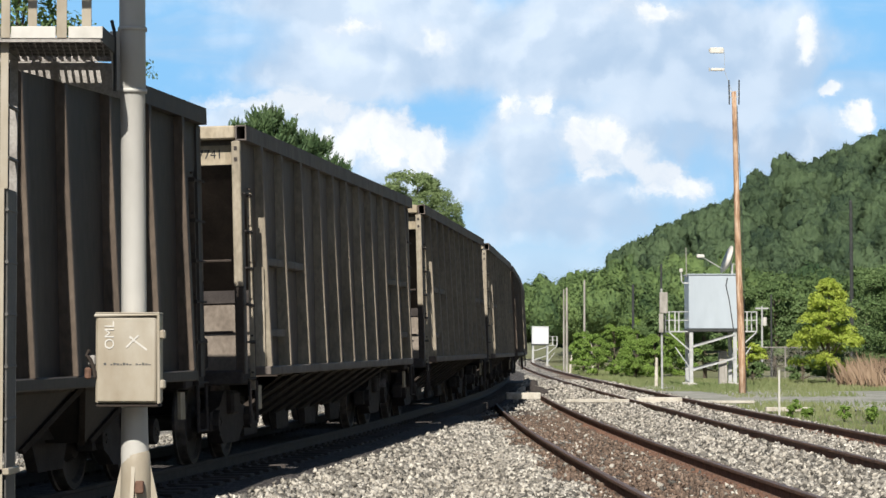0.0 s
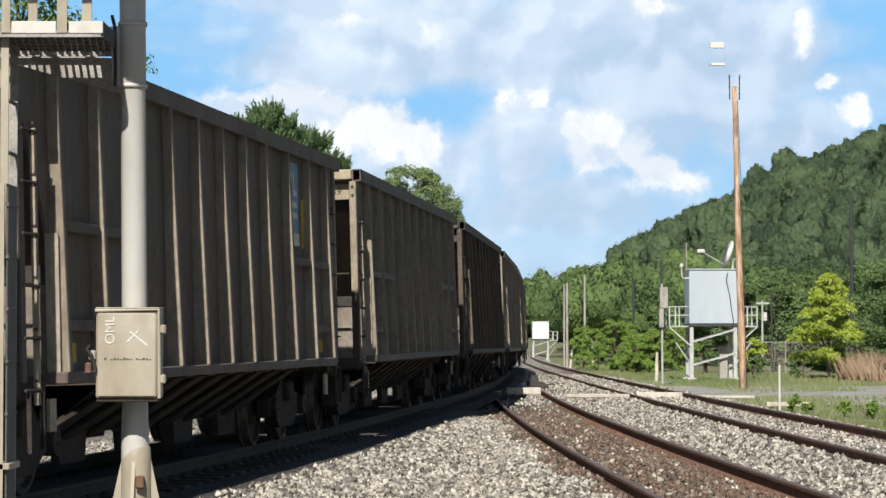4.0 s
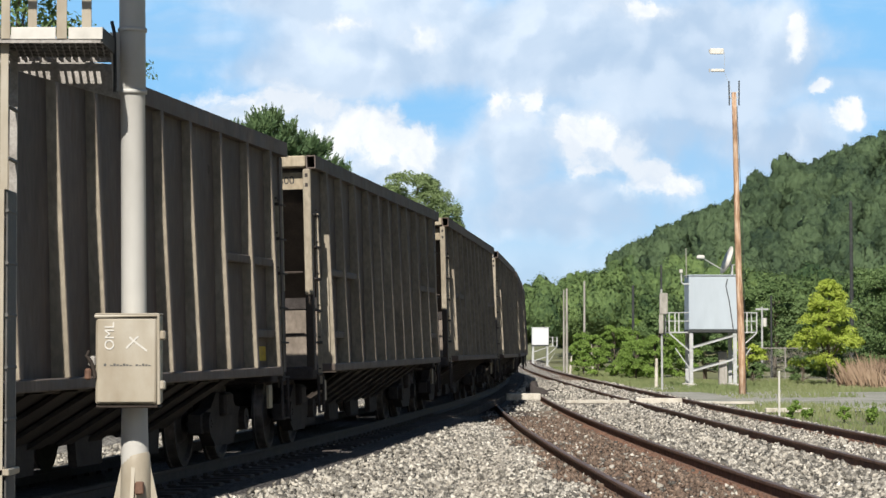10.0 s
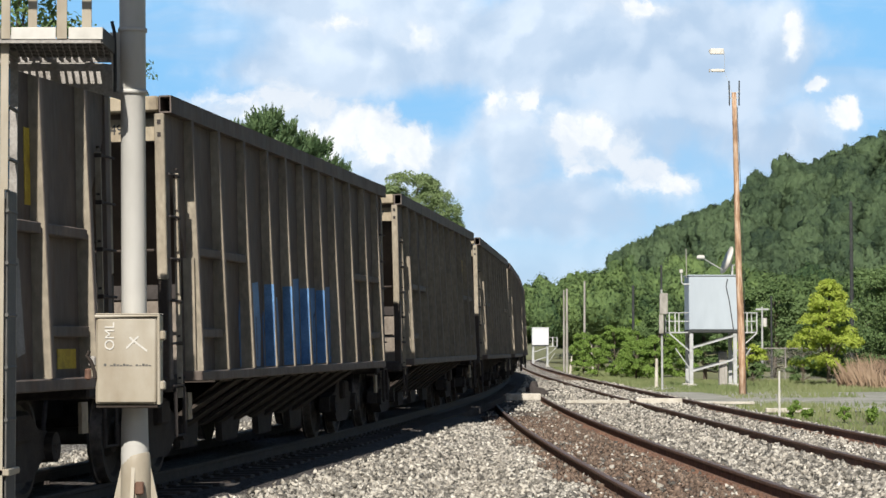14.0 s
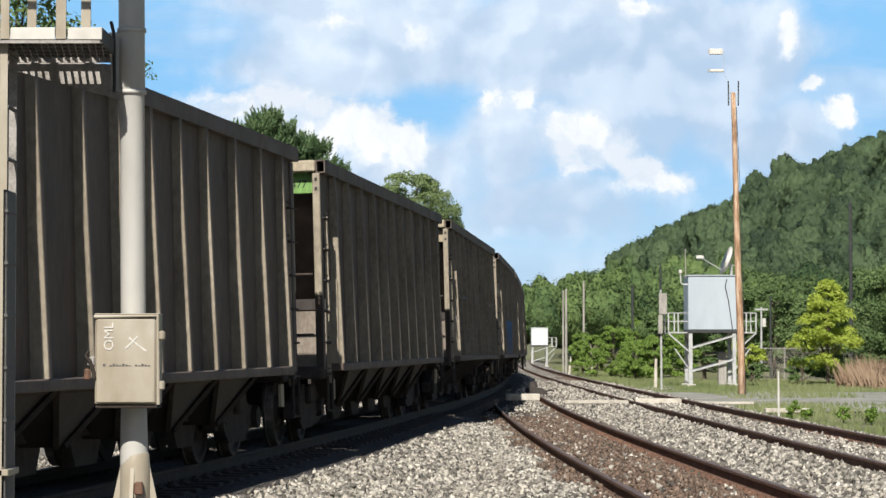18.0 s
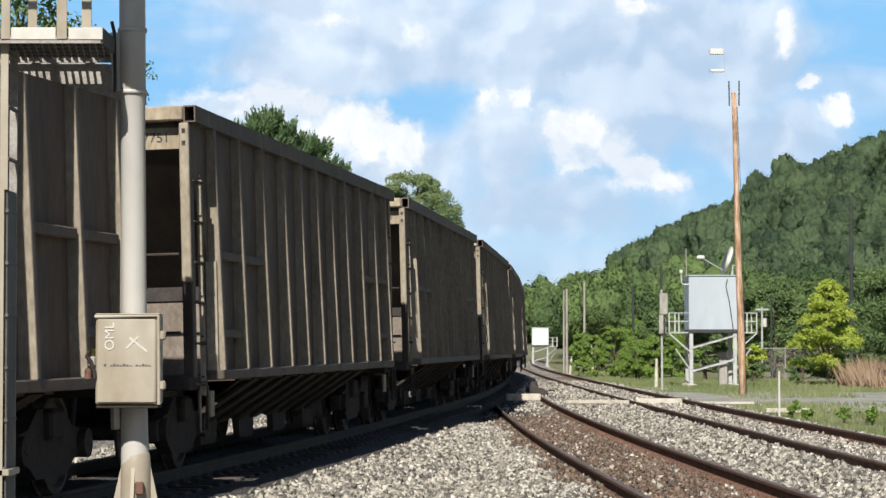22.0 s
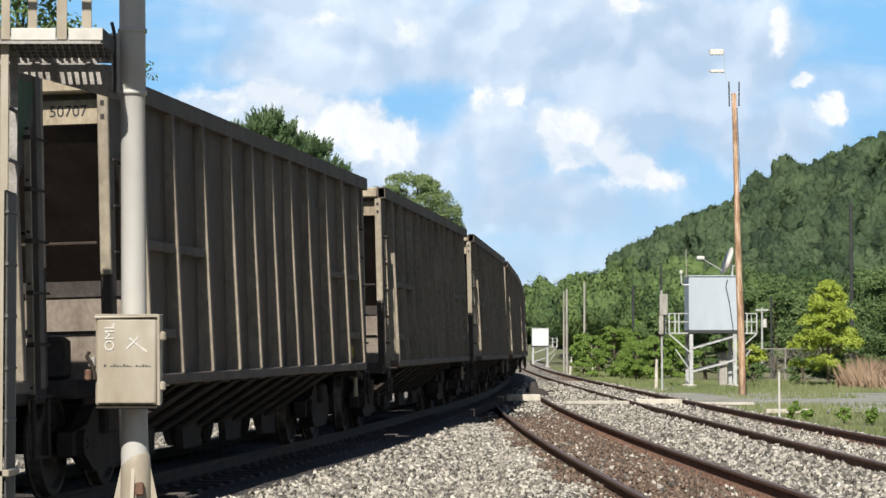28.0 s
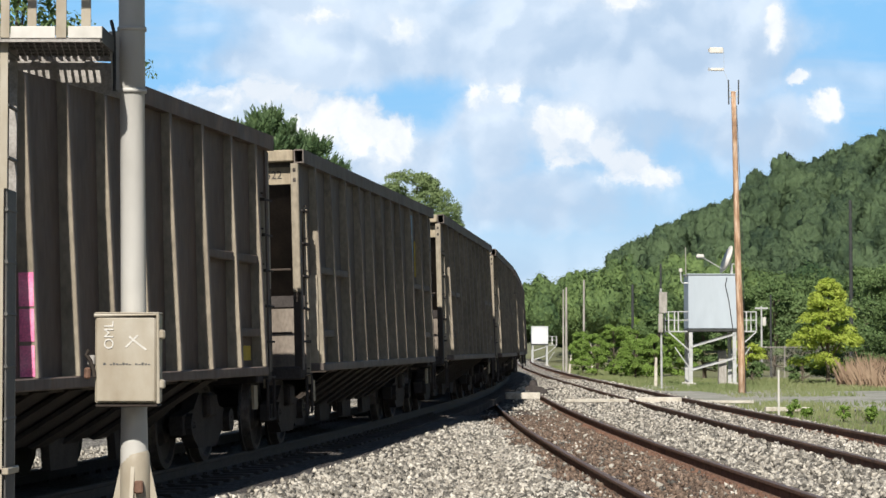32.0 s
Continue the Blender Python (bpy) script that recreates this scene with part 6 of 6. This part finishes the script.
# right of the tracks
tree("bright yellow green young tree", 20.6, 135.0, 6.0, 2.3, 0.5, "leaf_yellow", 120, 150, 0.075, 21, "cone", 2.2, 0.1, lobe=0.72)
tree("bright yellow green young tree", 16.4, 137.0, 2.4, 1.0, 0.5, "leaf_yellow", 24, 110, 0.085, 22, "round", 2.1, 0.06)
tree("green leafy roadside tree", 25.6, 142.0, 7.0, 2.6, 0.8, "leaf_mid", 90, 260, 0.095, 23, "round", 1.6, 0.14)
tree("green leafy roadside tree", 28.6, 146.0, 8.5, 3.0, 0.8, "leaf_mid", 90, 260, 0.095, 24, "round", 1.6, 0.14)
for i, (x, y, h, r) in enumerate(((16.6, 160, 5.6, 2.0), (18.9, 164, 6.2, 2.3), (21.8, 166, 6.6, 2.4), (24.8, 165, 6.0, 2.3), (27.9, 166, 7.4, 2.6), (14.5, 168, 4.6, 1.9))):
    tree("green leafy tree behind the fence", x, y, h, r, 0.5, "leaf_mid", 60, 260, 0.105, 30 + i, "round", 1.6, 0.12)
for i, (x, y, h, r) in enumerate(((10.7, 176, 3.0, 1.1), (11.7, 172, 3.7, 1.3), (12.7, 166, 3.4, 1.2), (13.2, 158, 2.9, 1.15), (12.2, 160, 2.6, 1.0), (14.6, 156, 3.2, 1.2), (10.1, 182, 3.2, 1.0), (13.6, 176, 4.2, 1.5), (15.4, 178, 4.6, 1.6))):
    tree("fresh green bush beside the track", x, y, h, r, 0.2, "leaf_fresh", 40, 260, 0.07, 50 + i, "round", 1.7, 0.05, name="bush")
for i, (x, y, h, r) in enumerate(((21.2, 139, 1.9, 1.1), (22.9, 140, 2.2, 1.2), (20.1, 141, 1.6, 0.9), (24.3, 138, 1.7, 0.9), (17.6, 143, 1.2, 0.9), (26.4, 139, 1.5, 1.1))):
    tree("low green bush at the foot of the trees", x, y, h, r, 0.15, "leaf_mid", 26, 170, 0.085, 70 + i, "round", 1.6, 0.04, name="bush")
for i, (x, y, h, r) in enumerate(((8.6, 62.0, 0.62, 0.16), (10.05, 63.5, 0.4, 0.17), (10.6, 62.5, 0.42, 0.2), (9.5, 66, 0.3, 0.15))):
    tree("small fresh green sapling by the far track", x, y, h, r, 0.08, "leaf_fresh", 12, 24, 0.075, 80 + i, "tall", 1.9, 0.012, name="bush")


def woods(name, label, spots, mat, per, size, seed, hmin, hmax):
    """Far woods as one mesh: trees with billowing crowns, each a leafy mass under loose leaf sprays."""
    rng = np.random.default_rng(seed)
    nu, nv = 38, 22
    lon, lat = np.meshgrid(np.arange(nu) * 2 * math.pi / nu, np.linspace(-1.25, 1.5, nv))
    grid = np.stack([np.cos(lon) * np.cos(lat), np.sin(lon) * np.cos(lat), np.sin(lat)], -1).reshape(-1, 3)
    ii = np.arange(nu * nv).reshape(nv, nu)
    gq = np.stack([ii[:-1], np.roll(ii[:-1], -1, 1), np.roll(ii[1:], -1, 1), ii[1:]], -1).reshape(-1, 4)
    cv, cf, cs, ns = [], [], [], []
    for k, (x, y) in enumerate(spots):
        h = rng.uniform(hmin, hmax) * (1.22 if rng.uniform() < 0.1 else 1.0)
        r = h * rng.uniform(0.27, 0.38)
        mid = np.array([x, y, float(land_z(x, y)) + h * 0.54])
        axes = np.array([r, r, h * 0.46])
        bumps = unit(22, rng)
        bumps[:, 2] = np.where(bumps[:, 2] < -0.3, -bumps[:, 2], bumps[:, 2])
        big = rng.uniform(0.5, 1.0, 22)

        def reach(d):
            lift = np.exp(-(1 - d @ bumps.T) * 11.0) * big
            return 0.62 + 0.44 * lift.max(1), lift.argmax(1)
        q, _ = reach(grid)
        cv.append(mid + grid * axes * (0.95 * q)[:, None] * rng.uniform(0.83, 1.12, len(grid))[:, None])
        cf.append(gq + k * nu * nv)
        d = unit(per, rng)
        d[:, 2] = np.where(d[:, 2] < -0.5, -d[:, 2], d[:, 2])
        q, near = reach(d)
        cs.append(mid + d * axes * (q * rng.uniform(0.98, 1.12, per))[:, None])
        ns.append((d * q[:, None] - bumps[near] * 0.5) * 2 + np.array([0, 0, 0.3]))
    c, nn = np.concatenate(cs), np.concatenate(ns)
    v, f = leaf_quads(c, nn, size * rng.uniform(0.6, 1.35, len(c)), rng, 1.5, False, 0.22)
    f = np.concatenate([f, np.concatenate(cf) + len(v)])
    v = np.concatenate([v, np.concatenate(cv)])
    ob = new(name, big_mesh(name, v, f, [mat]))
    return tagged(ob, label, "woods", kind="stuff")


rng = np.random.default_rng(5)
spots = []
for y in np.arange(500, 735, 9.0):
    for x in np.arange(max(26, y * 0.05), y * 0.19 + 8, 7.0):
        spots.append((x + rng.uniform(-3, 3), y + rng.uniform(-3.5, 3.5)))
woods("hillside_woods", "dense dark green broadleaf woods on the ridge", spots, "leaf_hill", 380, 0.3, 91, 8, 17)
spots = []
for y in np.arange(360, 420, 10.0):
    for x in np.arange(y * 0.006, y * 0.185, 6.0):
        spots.append((x + rng.uniform(-2.5, 2.5), y + rng.uniform(-3.5, 3.5)))
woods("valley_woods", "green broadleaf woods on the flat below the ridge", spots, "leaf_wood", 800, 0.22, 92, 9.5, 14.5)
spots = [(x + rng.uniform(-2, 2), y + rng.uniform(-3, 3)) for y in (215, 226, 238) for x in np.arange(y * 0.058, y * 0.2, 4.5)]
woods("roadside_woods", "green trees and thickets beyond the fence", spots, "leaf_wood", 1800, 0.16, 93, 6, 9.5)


def blades(name, label, boxes, mat, seed, h, w):
    """Grass or reeds as thin upright blades."""
    rng = np.random.default_rng(seed)
    vs, k = [], 0
    for x0, x1, y0, y1, n in boxes:
        x, y = rng.uniform(x0, x1, n), rng.uniform(y0, y1, n)
        keep = x > main_x(y) + 2.9
        x, y = x[keep], y[keep]
        z = land_z(x, y) - 0.02
        hh = h * rng.uniform(0.35, 1.3, len(x)) * (0.6 + 0.5 * np.sin(x * 1.1) * np.sin(y * 0.23) + 0.3)
        ww = w * rng.uniform(0.6, 1.4, len(x))
        dx, dy = rng.normal(size=len(x)) * 0.25 * hh, rng.normal(size=len(x)) * 0.25 * hh
        a = np.stack([x - ww, y, z], 1)
        b = np.stack([x + ww, y, z], 1)
        c = np.stack([x + ww * 0.7 + dx * 0.5, y + dy * 0.5, z + hh * 0.6], 1)
        d = np.stack([x + dx, y + dy, z + hh], 1)
        vs.append(np.stack([a, b, c, d], 1).reshape(-1, 3))
    v = np.concatenate(vs)
    ob = new(name, big_mesh(name, v, np.arange(len(v)).reshape(-1, 4), [mat]))
    return tagged(ob, label, "grass", kind="stuff")


blades("grass", "rough green grass and weeds beside the far track",
       ((8, 20, 52, 82, 9000), (9, 24, 108, 150, 12000), (9, 14, 110, 200, 9000), (9, 17, 200, 270, 7000), (11, 16, 95, 125, 2500), (20, 32, 110, 150, 8000)), "grass", 3, 0.2, 0.02)
blades("reeds", "dry brown reeds at the edge of the lot", ((19.9, 24.5, 116, 128, 5200),), "reed", 4, 1.15, 0.022)


# ---- ballast stones ----
def stones(name, label, n, y0, y1, lo, hi, mat, seed, size, pick):
    rng = np.random.default_rng(seed)
    y = y0 + (y1 - y0) * rng.uniform(0, 1, n) ** 1.4
    a, b = lo(y), hi(y)
    x = a + (b - a) * rng.uniform(0, 1, n)
    keep = pick(x, y)
    x, y = x[keep], y[keep]
    n = len(x)
    z = bed_z(x, y)
    base = np.array([(-1, 0, 0), (1, 0, 0), (0, -1, 0), (0, 1, 0), (0, 0, -1), (0, 0, 1)], float) * 0.72
    v = base[None] * rng.uniform(0.6, 1.05, (n, 6, 1)) + rng.uniform(-0.26, 0.26, (n, 6, 3))
    q = unit(n, rng)
    ang = rng.uniform(0, math.pi, n)
    c, s = np.cos(ang)[:, None, None], np.sin(ang)[:, None, None]
    k = q[:, None, :]
    v = v * c + np.cross(np.broadcast_to(k, v.shape), v) * s + k * (v * k).sum(-1, keepdims=True) * (1 - c)
    sz = size * rng.uniform(0.55, 1.35, n)
    v = v * sz[:, None, None] + np.stack([x, y, z + sz * rng.uniform(0.05, 0.55, n)], 1)[:, None, :]
    f = np.array([(1, 3, 5), (3, 0, 5), (0, 2, 5), (2, 1, 5), (3, 1, 4), (0, 3, 4), (2, 0, 4), (1, 2, 4)])
    faces = (f[None] + 6 * np.arange(n)[:, None, None]).reshape(-1, 3)
    ob = new(name, big_mesh(name, v.reshape(-1, 3), faces, [mat]))
    return tagged(ob, label, "ballast", kind="stuff")


def off_rails(x, y):
    ok = np.ones(len(x), bool)
    for line in LINES:
        d = np.abs(np.abs(x - line(y)) - 0.754)
        ok &= d > 0.09
    return ok


def clear_of_coal_shade(x, y):
    """Pale stones thin out towards the coal dusted ground and painted shadow beside the train's track."""
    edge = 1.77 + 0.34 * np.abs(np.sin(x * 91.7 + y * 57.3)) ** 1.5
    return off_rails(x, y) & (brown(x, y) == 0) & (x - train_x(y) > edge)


stones("ballast_stones", "loose pale grey crushed stones between the tracks", 66000, 20, 68, lambda y: train_x(y) + 1.5, lambda y: siding_x(y) - 0.7, "stone", 61, 0.058, clear_of_coal_shade)
stones("ballast_stones", "loose pale grey crushed stones by the far track", 40000, 22, 80, lambda y: siding_x(y) + 0.9, lambda y: main_x(y) + 1.9, "stone", 62, 0.06, lambda x, y: off_rails(x, y) & (brown(x, y) == 0))
stones("far_stones", "coarse pale stones between the tracks beyond the crossing", 13000, 66, 125, lambda y: train_x(y) + 1.5, lambda y: main_x(y) + 1.7, "stone", 66, 0.085, off_rails)
stones("fouled_stones", "rust stained stones between the siding rails", 15000, 20, 60, lambda y: siding_x(y) - 1.3, lambda y: siding_x(y) + 1.2, "stone_brown", 63, 0.046, lambda x, y: off_rails(x, y))
stones("pale_stones", "scattered pale stones on the fouled ballast", 1500, 20, 70, lambda y: siding_x(y) - 1.2, lambda y: siding_x(y) + 1.1, "stone", 64, 0.056, lambda x, y: off_rails(x, y))
stones("far_side_stones", "loose pale stones beyond the train", 12000, 22, 70, lambda y: train_x(y) - 4.5, lambda y: train_x(y) - 1.75, "stone", 65, 0.05, lambda x, y: off_rails(x, y))
# ---- what moves ----
CLOUD_DRIFT = (-1.25, 0.45)    # metres a second
S0 = 27.65          # place of car 0's trailing chord end at the start, along the track


def run(t):
    """Metres that the train has gone since the start."""
    return PITCH * (0.62453 * t + 0.000227 * t * t)


def car_pose(s_rear):
    """Pose of a car whose trailing chord end is s_rear metres along the track; it stands on its two trucks."""
    a, b = train_line(s_rear + HALF - 5.75), train_line(s_rear + HALF + 5.75)
    head = math.atan2(b[0] - a[0], b[1] - a[1])
    za, zb = float(train_z(a[1])), float(train_z(b[1]))
    return Matrix.Translation(((a[0] + b[0]) / 2, (a[1] + b[1]) / 2, (za + zb) / 2)) @ Matrix.Rotation(-head, 4, "Z") @ Matrix.Rotation((zb - za) / 11.5, 4, "X") @ Matrix.Rotation(-LEAN, 4, "Y")


def motions():
    # the clouds drift to the left and a little upwards
    walk(clouds, [(t, pose(CLOUD_DRIFT[0] * (t - 9), CLOUD_Y, CLOUD_DRIFT[1] * (t - 9))) for t in (0, 8, 16, 24, 32)])
    for n, car in TRAIN_CARS:
        rows = []
        for k in range(65):
            t = k * 0.5
            rows.append((t, car_pose(S0 - PITCH * n + run(t))))
        walk(car, rows)
        for tr in car.children:
            if tr.name.startswith("truck"):
                for w in tr.children:
                    base = w.matrix_basis.translation.copy()
                    walk(w, [(k / 15, Matrix.Translation(base) @ Matrix.Rotation(-run(k / 15) / 0.457, 4, "X")) for k in range(481)])


motions()
